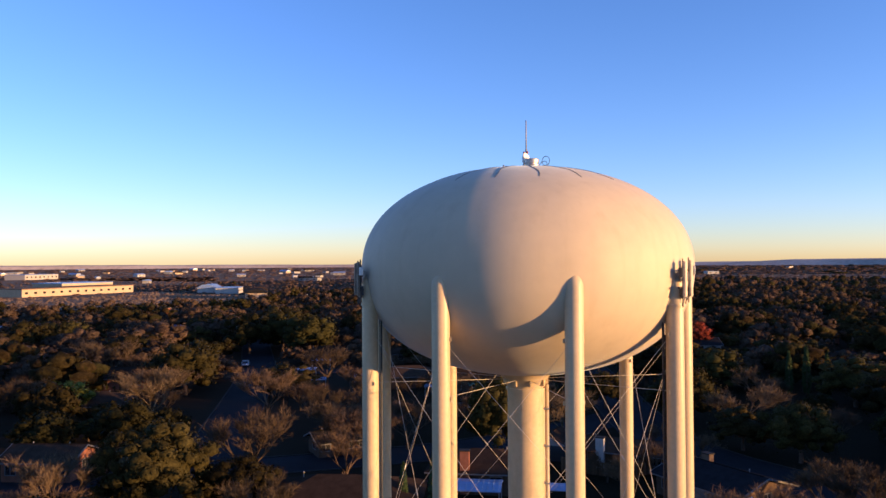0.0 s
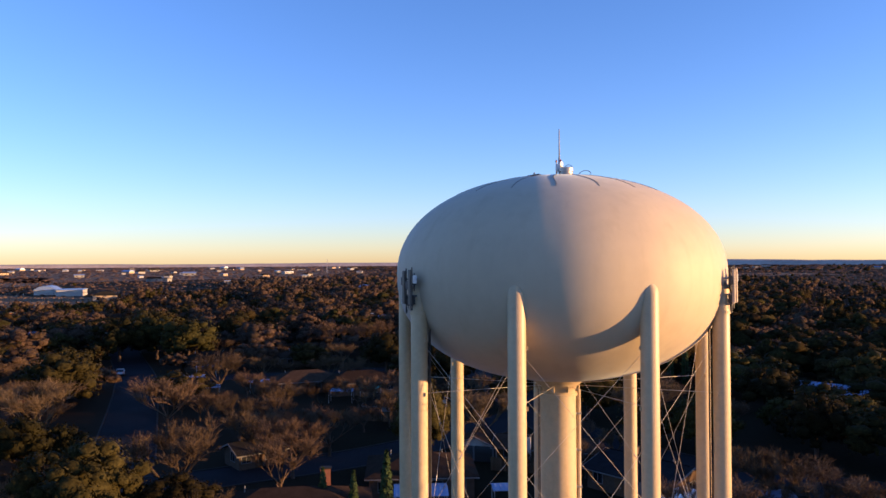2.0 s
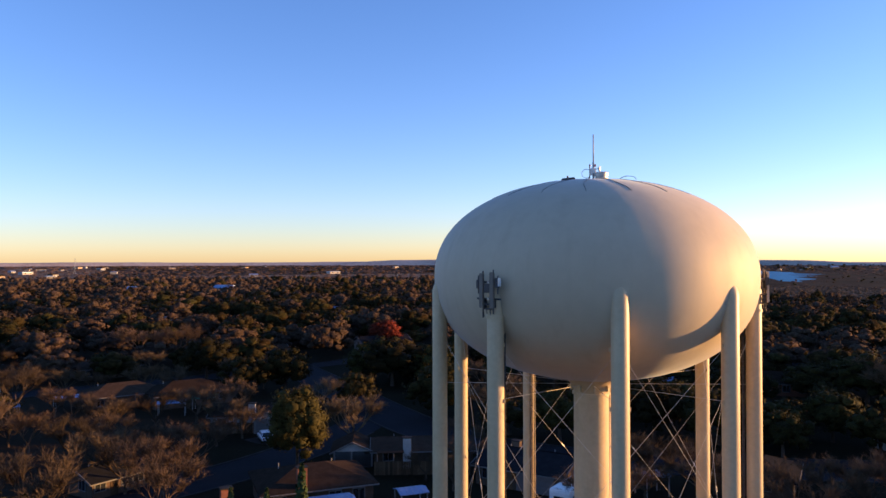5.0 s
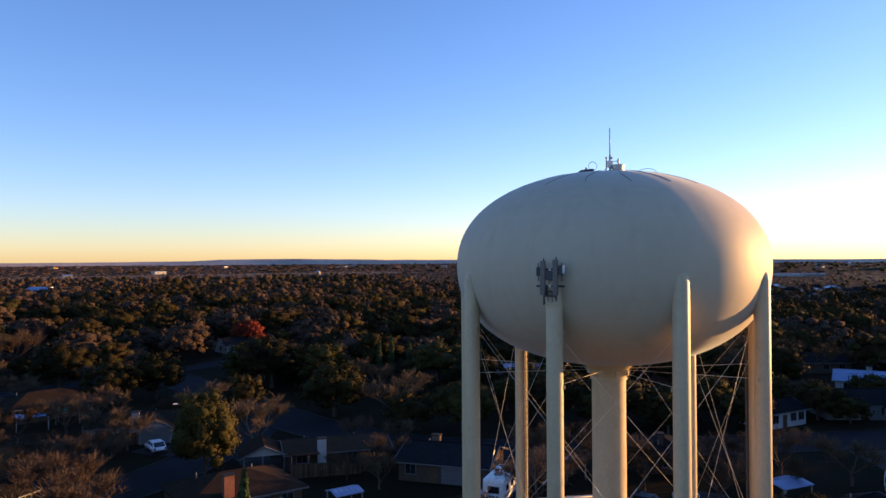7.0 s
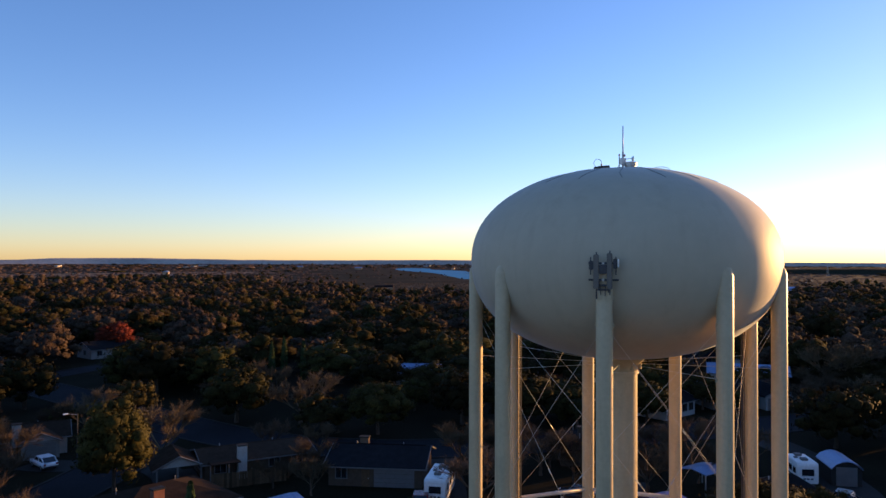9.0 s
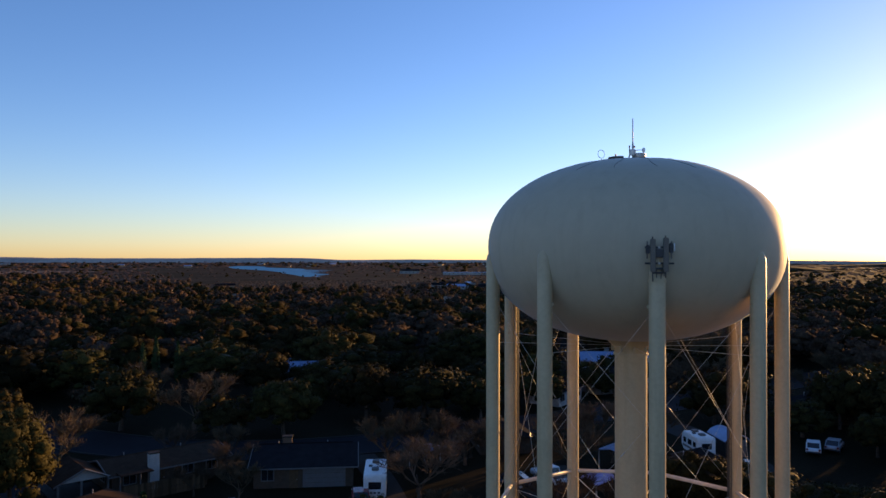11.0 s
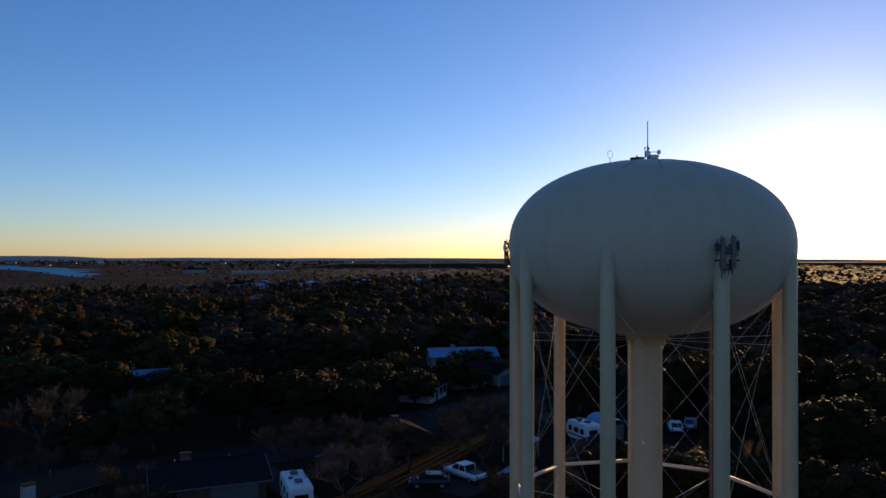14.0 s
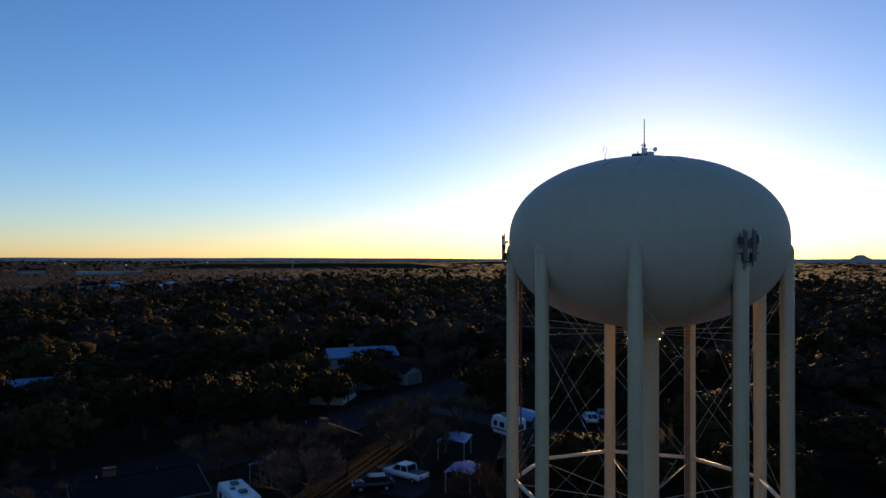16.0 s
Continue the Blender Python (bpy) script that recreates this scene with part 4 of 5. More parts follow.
open_roof(-60, 93, 10, 4, 3, 2.3, BIN_GREEN, "green canvas awning in a back yard")


def barn(x, y, rz, w, d, h):
    b = thing("barn", pose(x, y, 0, 0, 0, rz + 180), "metal storage barn with pale curved roof and roll-up door", "barn")
    HOUSES.append((x, y, 13))
    k = [(-d / 2, h * 0.68), (-d * 0.36, h * 0.86), (-d * 0.15, h * 0.97), (0, h), (d * 0.15, h * 0.97), (d * 0.36, h * 0.86), (d / 2, h * 0.68)]
    bm = bmesh.new()
    extrude_poly(bm, [(-d / 2 + 0.1, 0), (d / 2 - 0.1, 0)] + [(px * 0.98, pz - 0.1) for px, pz in k[::-1]], -w / 2, w / 2)
    bmesh.ops.transform(bm, matrix=pose(0, 0, 0, 0, 0, 90), verts=bm.verts)
    part("wall", bm, CONCRETE, b)
    bm = bmesh.new()
    extrude_poly(bm, k + [(px, pz + 0.1) for px, pz in k[::-1]], -w / 2 - 0.3, w / 2 + 0.3)
    bmesh.ops.transform(bm, matrix=pose(0, 0, 0, 0, 0, 90), verts=bm.verts)
    part("roof", bm, SKY_BLUE_ROOF, b)
    bm = bmesh.new()
    box(bm, w / 2 + 0.01, -1.2, 0.02, w / 2 + 0.04, 1.2, 2.3)
    door = part("door", bm, TRIM_SHADED, b)
    for r in range(6):
        bm = bmesh.new()
        box(bm, w / 2 + 0.044, -1.17, 0.04 + 0.375 * r, w / 2 + 0.07, 1.17, 0.385 + 0.375 * r)
        part("door_slat", bm, TRIM_SHADED, door)


barn(52.4, 30.0, 60, 5.2, 3.6, 3.0)


def fence(x, y, rz, n):
    f = thing("fence", pose(x, y, 0, 0, 0, rz), "weathered brown wooden privacy fence", "fence")
    me = None
    for i in range(n):
        if me is None:
            bm = bmesh.new()
            box(bm, -0.14, -0.012, 0.04, 0.14, 0.012, 1.82)
            me = finish(bm, "board", FENCE_WOOD)
        part("board", me, None, f, at=pose(0.3 * i, 0.02 * math.sin(i * 2.1), 0.02 * math.sin(i * 1.3)))
    for z in (0.4, 1.5):
        bm = bmesh.new()
        box(bm, -0.2, 0.03, z, 0.3 * n, 0.08, z + 0.09)
        part("rail", bm, FENCE_WOOD, f)
    for i in range(0, n, 8):
        bm = bmesh.new()
        box(bm, 0.3 * i - 0.05, 0.081, 0, 0.3 * i + 0.05, 0.18, 1.9)
        part("post", bm, FENCE_WOOD, f)


fence(-21.0, 52.4, 6, 30)
fence(-11.8, 54.2, 70, 12)
fence(30, 25, 12, 36)
fence(-52, 74, 5, 30)

# ---------------------------------------------------------------- vehicles


def wheels(parent, xs, y, r=0.34):
    for x in xs:
        for s in (-1, 1):
            bm = bmesh.new()
            lathe(bm, [(r * 0.6, -0.1), (r * 0.95, -0.11), (r, -0.07), (r, 0.07), (r * 0.95, 0.11), (r * 0.6, 0.1)], 18)
            wh = part("wheel", bm, TYRE, parent, at=pose(x, s * y, r, 90, 0, 0))
            bm = bmesh.new()
            lathe(bm, [(0, -0.08), (r * 0.6, -0.08), (r * 0.62, 0.08), (0, 0.08)], 12)
            part("rim", bm, GALV, wh)


def car(x, y, rz, paint, label, kind="car"):
    c = thing("pickup_truck" if kind == "pickup" else "car", pose(x, y, 0.03, 0, 0, rz), label, "pickup truck" if kind == "pickup" else "car", "parked vehicles")
    if kind == "pickup":
        L, W = 5.6, 1.95
        body = [(-2.8, 0.45), (2.75, 0.45), (2.8, 0.75), (2.7, 1.08), (1.3, 1.16), (-2.75, 1.12), (-2.8, 0.8)]
        cab = [(1.45, 1.14), (0.75, 1.82), (-0.75, 1.85), (-0.95, 1.14)]
    else:
        L, W = 4.7, 1.85
        body = [(-2.3, 0.4), (2.3, 0.4), (2.35, 0.7), (2.2, 0.92), (1.1, 1.02), (-2.2, 1.05), (-2.35, 0.75)]
        cab = [(1.25, 1.0), (0.5, 1.55), (-1.3, 1.6), (-2.1, 1.03)]
    bm = bmesh.new()
    extrude_poly(bm, body, -W / 2, W / 2)
    bmesh.ops.bevel(bm, geom=bm.edges[:], offset=0.07, segments=2, affect="EDGES")
    part("body", bm, paint, c, smooth=True)
    if kind == "pickup":
        bm = bmesh.new()
        box(bm, -2.65, -W / 2 + 0.12, 1.09, -1.05, W / 2 - 0.12, 1.16)
        part("bed", bm, DARK_STEEL, c)
    bm = bmesh.new()
    extrude_poly(bm, cab, -W / 2 + 0.14, W / 2 - 0.14)
    part("window_band", bm, GLASS_DARK, c, "dark tinted windows")
    bm = bmesh.new()
    zt = cab[1][1]
    box(bm, cab[2][0] - 0.03, -W / 2 + 0.11, zt - 0.03, cab[1][0] + 0.03, W / 2 - 0.11, zt + 0.06, 0.02)
    part("roof", bm, paint, c)
    for (xa, za), (xb, zb) in ((cab[0], cab[1]), (cab[3], cab[2]), (((cab[0][0] + cab[3][0]) / 2, 1.05), ((cab[1][0] + cab[2][0]) / 2, zt))):
        for s in (-1, 1):
            bm = bmesh.new()
            tube(bm, (xa, s * (W / 2 - 0.13), za), (xb, s * (W / 2 - 0.13), zb), 0.05, seg=5)
            part("pillar", bm, paint, c)
    for s in (-1, 1):
        bm = bmesh.new()
        box(bm, L / 2 - 0.1, s * 0.68 - 0.2, 0.72, L / 2 + 0.02, s * 0.68 + 0.2, 0.88, 0.02)
        part("headlight", bm, WHITE_PLASTIC, c)
        bm = bmesh.new()
        box(bm, -L / 2 - 0.02, s * 0.75 - 0.12, 0.72, -L / 2 + 0.08, s * 0.75 + 0.12, 0.98, 0.02)
        part("tail_light", bm, RED_LAMP, c)
    for xb in (L / 2, -L / 2):
        bm = bmesh.new()
        box(bm, xb - 0.06, -W / 2 + 0.05, 0.42, xb + 0.06, W / 2 - 0.05, 0.62, 0.03)
        part("bumper", bm, DARK_STEEL, c)
    wheels(c, (L * 0.31, -L * 0.3), W / 2 - 0.1)


car(22.6, 33.2, 82, CAR_WHITE, "white pickup truck parked on a driveway", "pickup")
car(17.6, 34.4, 130, CAR_DARK, "dark car parked beside a garage")
car(-41.0, 69.9, 118, CAR_WHITE, "white car parked on a driveway by a garage")
car(62, 23.5, 30, CAR_WHITE, "white car parked in a lot below the tower")
car(65.5, 22.5, 20, CAR_SILVER, "silver car parked in a lot below the tower")
car(44.0, 22.0, -60, CAR_DARK, "dark pickup truck parked beside the barn", "pickup")
car(-133, 99.5, 132, CAR_SILVER, "silver car parked along the street")
car(0.3, 38.6, 66, RED_LAMP, "small dark red car in front of a garage")
car(40.0, 20.0, 20, CAR_WHITE, "white van-like car below the tower")


def camper(x, y, rz, L, label):
    c = thing("travel_trailer", pose(x, y, 0.0, 0, 0, rz), label, "travel trailer", "parked vehicles")
    W = 2.45
    bm = bmesh.new()
    extrude_poly(bm, [(-L / 2, 0.55), (L / 2 - 0.7, 0.55), (L / 2, 1.2), (L / 2 - 0.05, 2.2), (L / 2 - 0.5, 3.0), (-L / 2 + 0.2, 3.05), (-L / 2, 2.8)], -W / 2, W / 2)
    bmesh.ops.bevel(bm, geom=bm.edges[:], offset=0.09, segments=2, affect="EDGES")
    part("body", bm, WHITE_PLASTIC, c)
    for xx in (-L * 0.22, L * 0.2):
        bm = bmesh.new()
        box(bm, xx - 0.4, -0.4, 3.03, xx + 0.4, 0.4, 3.32, 0.06)
        part("roof_unit", bm, TRIM_SHADED, c)
    bm = bmesh.new()
    box(bm, -0.25, 0.35, 3.03, 0.25, 0.8, 3.15, 0.03)
    part("roof_vent", bm, DARK_STEEL, c)
    for s in (-1, 1):
        for xx, ww in ((-L * 0.3, 0.9), (-0.1, 1.1), (L * 0.28, 0.8)):
            bm = bmesh.new()
            box(bm, xx - ww / 2, s * W / 2 - 0.02, 1.6, xx + ww / 2, s * W / 2 + 0.03, 2.3, 0.01)
            part("window", bm, GLASS_DARK, c)
        bm = bmesh.new()
        box(bm, -L / 2 + 0.3, s * W / 2 - 0.01, 1.05, L / 2 - 0.5, s * W / 2 + 0.015, 1.3)
        part("stripe", bm, PANEL_GREY, c)
    bm = bmesh.new()
    box(bm, -L / 2 - 0.02, -0.7, 1.5, -L / 2 + 0.05, 0.7, 2.3, 0.02)
    part("window", bm, GLASS_DARK, c)
    for yy in (-0.45, 0.0, 0.4):
        bm = bmesh.new()
        box(bm, -L / 2 - 0.03, yy - 0.14, 1.05, -L / 2 + 0.03, yy + 0.14, 1.22)
        part("mark", bm, DARK_STEEL, c)
    wheels(c, (-0.9, 0.0), W / 2 - 0.12, 0.36)
    bm = bmesh.new()
    tube(bm, (L / 2 - 0.8, 0, 0.55), (L / 2 + 1.1, 0, 0.5), 0.06, seg=6)
    tube(bm, (L / 2 + 1.0, 0, 0.0), (L / 2 + 1.0, 0, 0.6), 0.05, seg=6)
    part("tow_bar", bm, DARK_STEEL, c)


camper(3.4, 40.9, 60, 7.2, "long white travel trailer parked on a side drive")
camper(47.2, 31.0, 62, 5.2, "white travel trailer parked beside the barn")


def lamp_post(x, y, rz, h=7.5):
    p = thing("street_lamp", pose(x, y, 0, 0, 0, rz), "slim grey street lamp beside the road", "street lamp", "street lamps")
    bm = bmesh.new()
    tube(bm, (0, 0, 0), (0, 0, h), 0.09, 0.05, seg=8)
    part("pole", bm, DARK_STEEL, p)
    bm = bmesh.new()
    tube(bm, (0, 0, h - 0.15), (1.4, 0, h + 0.15), 0.035, seg=6)
    part("arm", bm, GALV, p)
    bm = bmesh.new()
    box(bm, 1.2, -0.14, h + 0.05, 1.85, 0.14, h + 0.2, 0.04)
    part("lamp_head", bm, WHITE_PLASTIC, p)


for x, y, rz in ((-37.5, 74, 200), (-455, 330, 0), (-330, 330, 40)):
    lamp_post(x, y, rz, 6.0)


def pylon(x, y, h, label):
    p = thing("lattice_mast", pose(x, y, 0), label, "mast")
    for s in ((1, 1), (1, -1), (-1, 1), (-1, -1)):
        bm = bmesh.new()
        tube(bm, (s[0] * 1.6, s[1] * 1.6, 0), (s[0] * 0.3, s[1] * 0.3, h), 0.12, seg=4)
        part("chord", bm, GALV, p)
    for k in range(8):
        bm = bmesh.new()
        z0, z1 = h * k / 8, h * (k + 1) / 8
        a, b = 1.6 - 1.3 * k / 8, 1.6 - 1.3 * (k + 1) / 8
        tube(bm, (a, a, z0), (-b, b, z1), 0.12, seg=4)
        tube(bm, (-a, -a, z0), (b, -b, z1), 0.12, seg=4)
        part("brace", bm, GALV, p)


pylon(1100, 968, 22, "pale lattice mast far beyond the town")
pylon(3550, 50, 78, "thin radio mast on the horizon")
pylon(-900, 1500, 34, "thin radio mast far off over the plain")

# ---------------------------------------------------------------- trees


def unit_ico(sub):
    bm = bmesh.new()
    bmesh.ops.create_icosphere(bm, subdivisions=sub, radius=1.0)
    v = np.array([p.co[:] for p in bm.verts])
    t = np.array([[q.index for q in f.verts] for f in bm.faces])
    bm.free()
    return v, t


ICO1, ICO2 = unit_ico(1), unit_ico(2)


def leaf_cards(r, pts, nrm, size):
    """Small leaf sprays, one bent triangle each, turned at random about the surface they grow from."""
    n = len(pts)
    a = r.normal(size=(n, 3))
    a -= nrm * np.sum(a * nrm, 1, keepdims=True) * 0.85
    a /= np.linalg.norm(a, axis=1, keepdims=True)
    b = np.cross(a, nrm + r.normal(size=(n, 3)) * 0.3)
    b /= np.linalg.norm(b, axis=1, keepdims=True) + 1e-9
    s = size * r.uniform(0.55, 1.4, (n, 1))
    v = np.stack([pts - a * s, pts + b * s * 0.9 + nrm * s * 0.25, pts + a * s - b * s * 0.5], 1)
    turned = np.sum(np.cross(v[:, 1] - v[:, 0], v[:, 2] - v[:, 0]) * nrm, 1) < 0
    v[turned] = v[turned][:, ::-1]
    return v.reshape(-1, 3), np.arange(n * 3).reshape(-1, 3)


def crown(seed, lobes, cards, size, rx=1.0, h0=0.25, h1=1.0, core=0.8, flat=0.75, body=None):
    """A leafy crown in a unit tree (height 1, half width rx * 0.5): uneven leaf masses, frayed by small leaf sprays."""
    r = np.random.default_rng(seed)
    V, T, N, off = [], [], [], 0
    per = max(1, cards // lobes)
    mid = (h0 + h1) / 2
    cv, ct = body or ICO1
    if lobes > 8 and core > 0.5:
        V.append(np.array([0, 0, mid - 0.04]) + ICO1[0] * [0.27 * rx, 0.27 * rx, 0.2])
        T.append(ICO1[1])
        N.append(ICO1[0])
        off = len(ICO1[0])
    for i in range(lobes):
        a = 2.4 * i + r.uniform(-0.4, 0.4)
        u = 1 - 1.72 * (i + 0.5) / lobes
        q = r.uniform(0.68, 1.08)
        rad = math.sqrt(1 - u * u) * 0.37 * rx * q
        c = np.array([rad * math.cos(a), rad * math.sin(a), mid - 0.05 + u * 0.36 * (h1 - h0) * q])
        ls = r.uniform(0.6, 1.25) * 0.86 / math.sqrt(max(lobes, 3)) * (0.6 + 0.4 * rx)
        if core > 0.5:
            V.append(c + cv * (1 + r.uniform(-0.18, 0.18, (len(cv), 1))) * ls * core * [1, 1, flat])
            T.append(ct + off)
            N.append(cv)
            off += len(cv)
        d = r.normal(size=(per, 3))
        d[:, 2] = np.where(d[:, 2] < -0.9, -d[:, 2], d[:, 2])
        d /= np.linalg.norm(d, axis=1, keepdims=True)
        p = c + d * ls * r.uniform(core * 0.9, 1.2, (per, 1)) * [1, 1, flat]
        v, t = leaf_cards(r, p, d, size)
        V.append(v)
        T.append(t + off)
        N.append(np.repeat(d, 3, axis=0))
        off += len(v)
    V = np.concatenate(V)
    out = V - [0, 0, mid - 0.1]
    N = np.concatenate(N) * 0.8 + out / (np.linalg.norm(out, axis=1, keepdims=True) + 1e-9) * 0.5 + r.normal(size=V.shape) * 0.12
    return V, np.concatenate(T), N / (np.linalg.norm(N, axis=1, keepdims=True) + 1e-9)


def limb(V, T, a, b, ra, rb, seg=4):
    a, b = np.array(a, float), np.array(b, float)
    d = b - a
    L = np.linalg.norm(d) + 1e-9
    d /= L
    u = np.cross(d, [0.3, 0.9, 0.2])
    u /= np.linalg.norm(u) + 1e-9
    w = np.cross(d, u)
    base = sum(len(x) for x in V)
    ang = 2 * math.pi * np.arange(seg) / seg
    ring = np.cos(ang)[:, None] * u + np.sin(ang)[:, None] * w
    V.append(np.concatenate([a + ring * ra, b + ring * rb]))
    t = []
    for i in range(seg):
        j = (i + 1) % seg
        t += [[base + i, base + j, base + seg + j], [base + i, base + seg + j, base + seg + i]]
    T.append(np.array(t))


def trunk_arrays(seed, h, r0, limbs, reach):
    r = np.random.default_rng(seed)
    V, T = [], []
    p = np.array([0, 0, -0.02])
    for k in range(3):
        q = np.array([r.uniform(-0.02, 0.02), r.uniform(-0.02, 0.02), h * (k + 1) / 3])
        limb(V, T, p, q, r0 * (1.25 - 0.25 * k), r0 * (1.0 - 0.22 * k), 7)
        p = q
    for i in range(limbs):
        a = 2 * math.pi * i / limbs + r.uniform(-0.3, 0.3)
        s = np.array([0, 0, h * r.uniform(0.6, 1.0)])
        e = s + np.array([math.cos(a) * reach, math.sin(a) * reach, r.uniform(0.12, 0.3)])
        limb(V, T, s, e, r0 * 0.5, r0 * 0.18, 5)
    return np.concatenate(V), np.concatenate(T)


def bare_arrays(seed, depth=6, spread=0.5, thick=0.016, tip=0.0024):
    """A leafless crown: limbs that fork into ever finer twigs, in a unit tree of height 1 and width 1."""
    r = np.random.default_rng(seed)
    V, T = [], []
    tips = []

    def grow(p, d, L, rad, k):
        q = p + d * L
        if k >= 2:
            limb(V, T, p, q, rad, rad * 0.72, 5 if k > 3 else 3)
        else:
            tips.append((p, q))
        if k == 0:
            return
        for i in range({1: 10, 2: 4}.get(k, 3)):
            nd = d + r.normal(size=3) * spread * (0.75 if k > 2 else 1.15)
            nd[2] += 0.3
            nd /= np.linalg.norm(nd)
            grow(p + d * L * r.uniform(0.5 if k > 2 else 0.05, 1.0), nd, L * r.uniform(0.66, 0.9), max(rad * 0.6, 0.0024), k - 1)

    top = np.array([0, 0, 0.2])
    limb(V, T, (0, 0, -0.02), top, thick * 1.3, thick, 7)
    for i in range(4):
        a = 2 * math.pi * i / 4 + r.uniform(-0.4, 0.4)
        d = np.array([math.cos(a) * 0.6, math.sin(a) * 0.6, 0.75])
        grow(top * r.uniform(0.75, 1.0), d / np.linalg.norm(d), 0.2, thick * 0.72, depth - 1)
    p, q = np.array([x for x, _ in tips]), np.array([x for _, x in tips])
    side = np.cross(q - p, r.normal(size=p.shape))
    side *= tip / (np.linalg.norm(side, axis=1, keepdims=True) + 1e-9)
    base = sum(len(x) for x in V)
    V.append(np.stack([p - side, p + side, q], 1).reshape(-1, 3))
    T.append(base + np.arange(len(p) * 3).reshape(-1, 3))
    return unit_size(np.concatenate(V)), np.concatenate(T)


def unit_size(v):
    """Fits a tree's points to height 1 and mean width 1."""
    v = v.copy()
    w = 0.5 * (np.percentile(v[:, 0], 98) - np.percentile(v[:, 0], 2) + np.percentile(v[:, 1], 98) - np.percentile(v[:, 1], 2))
    v[:, :2] /= w
    v[:, 2] = np.where(v[:, 2] > 0, v[:, 2] / np.percentile(v[:, 2], 99.5), v[:, 2])
    return v


def make_tree(kind, seed, fine=False):
    """One tree 1 m high at the world's origin, to be copied and scaled."""
    names = {"oak": ("oak_tree", "broad evergreen oak with dense dark olive leaves"), "bare": ("bare_tree", "leafless tree with a haze of brown twigs"),
             "pine": ("pine_tree", "tall upright evergreen with olive-gold needles"), "lime": ("round_tree", "round yellow-green leafy tree"),
             "red": ("red_tree", "tree with dark red autumn leaves"), "cypress": ("cypress_tree", "slim columnar dark green cypress"),
             "pale": ("pale_tree", "slender pale leafless tree")}
    nm, lab = names[kind]
    t = thing(nm, pose(0, 0, 0), lab, "tree", nm.split("_")[0] + " trees")
    if kind in ("bare", "pale"):
        v, f = bare_arrays(seed, 6, 0.4 if kind == "bare" else 0.35, 0.0105, 0.0017)
        part("crown", tri_mesh("crown", v, f, TWIG), None, t)
        v, f = trunk_arrays(seed, 0.22, 0.028, 3, 0.1)
        part("trunk", tri_mesh("trunk", v, f, BARK), None, t)
    elif kind == "cypress":
        r = np.random.default_rng(seed)
        z = r.uniform(0.03, 1, 900)
        a = r.uniform(0, 2 * math.pi, 900)
        rad = 0.1 * np.sin(np.clip(z, 0, 1) ** 0.6 * math.pi) ** 0.7 * r.uniform(0.75, 1.1, 900)
        d = np.stack([np.cos(a), np.sin(a), 0.6 + 0 * a], 1)
        d /= np.linalg.norm(d, axis=1, keepdims=True)
        v, f = leaf_cards(r, np.stack([np.cos(a) * rad, np.sin(a) * rad, z], 1), d, 0.03)
        part("crown", tri_mesh("crown", v, f, CYPRESS), None, t)
        v, f = trunk_arrays(seed, 0.7, 0.02, 3, 0.04)
        part("trunk", tri_mesh("trunk", v, f, BARK), None, t)
    else:
        mat = {"oak": OAK, "pine": PINE, "lime": LIME, "red": RED_LEAF}[kind]
        rx = {"oak": 1.3, "pine": 0.8, "lime": 1.15, "red": 1.0}[kind]
        v, f, nv = crown(seed, 62 if fine else 30, 6200 if fine else 1400, 0.0155 if fine else 0.029, rx, 0.04 if kind != "pine" else 0.02, 1.0, 0.62, body=ICO2 if fine else ICO1)
        part("crown", tri_mesh("crown", unit_size(v), f, mat, True, nv), None, t)
        v, f = trunk_arrays(seed, 0.4 if kind != "pine" else 0.7, 0.03, 6, 0.24)
        part("trunk", tri_mesh("trunk", v, f, BARK), None, t)
    return t


PROTO = {}
PLACED = []


def put_tree(kind, x, y, h, w):
    variants = {"oak": 5, "bare": 5}.get(kind, 1)
    i = len(PLACED) % variants
    fine = kind not in ("oak", "bare") or (kind == "oak" and math.hypot(x, y) < 74)
    if fine:
        i += 10
    aspect = {"cypress": 0.2}.get(kind, 1.0)
    m = pose(x, y, 0, 0, 0, (len(PLACED) * 67) % 360) @ Matrix.Diagonal((w / aspect, w / aspect, h, 1))
    if (kind, i) not in PROTO:
        t = make_tree(kind, 40 + i + sum(map(ord, kind)), fine)
        t.matrix_basis = m
        PROTO[(kind, i)] = t
    else:
        src = PROTO[(kind, i)]
        keep = src.scale.copy()
        src.scale = (1, 1, 1)
        copy_thing(src, m)
        src.scale = keep
    PLACED.append((x, y, w))


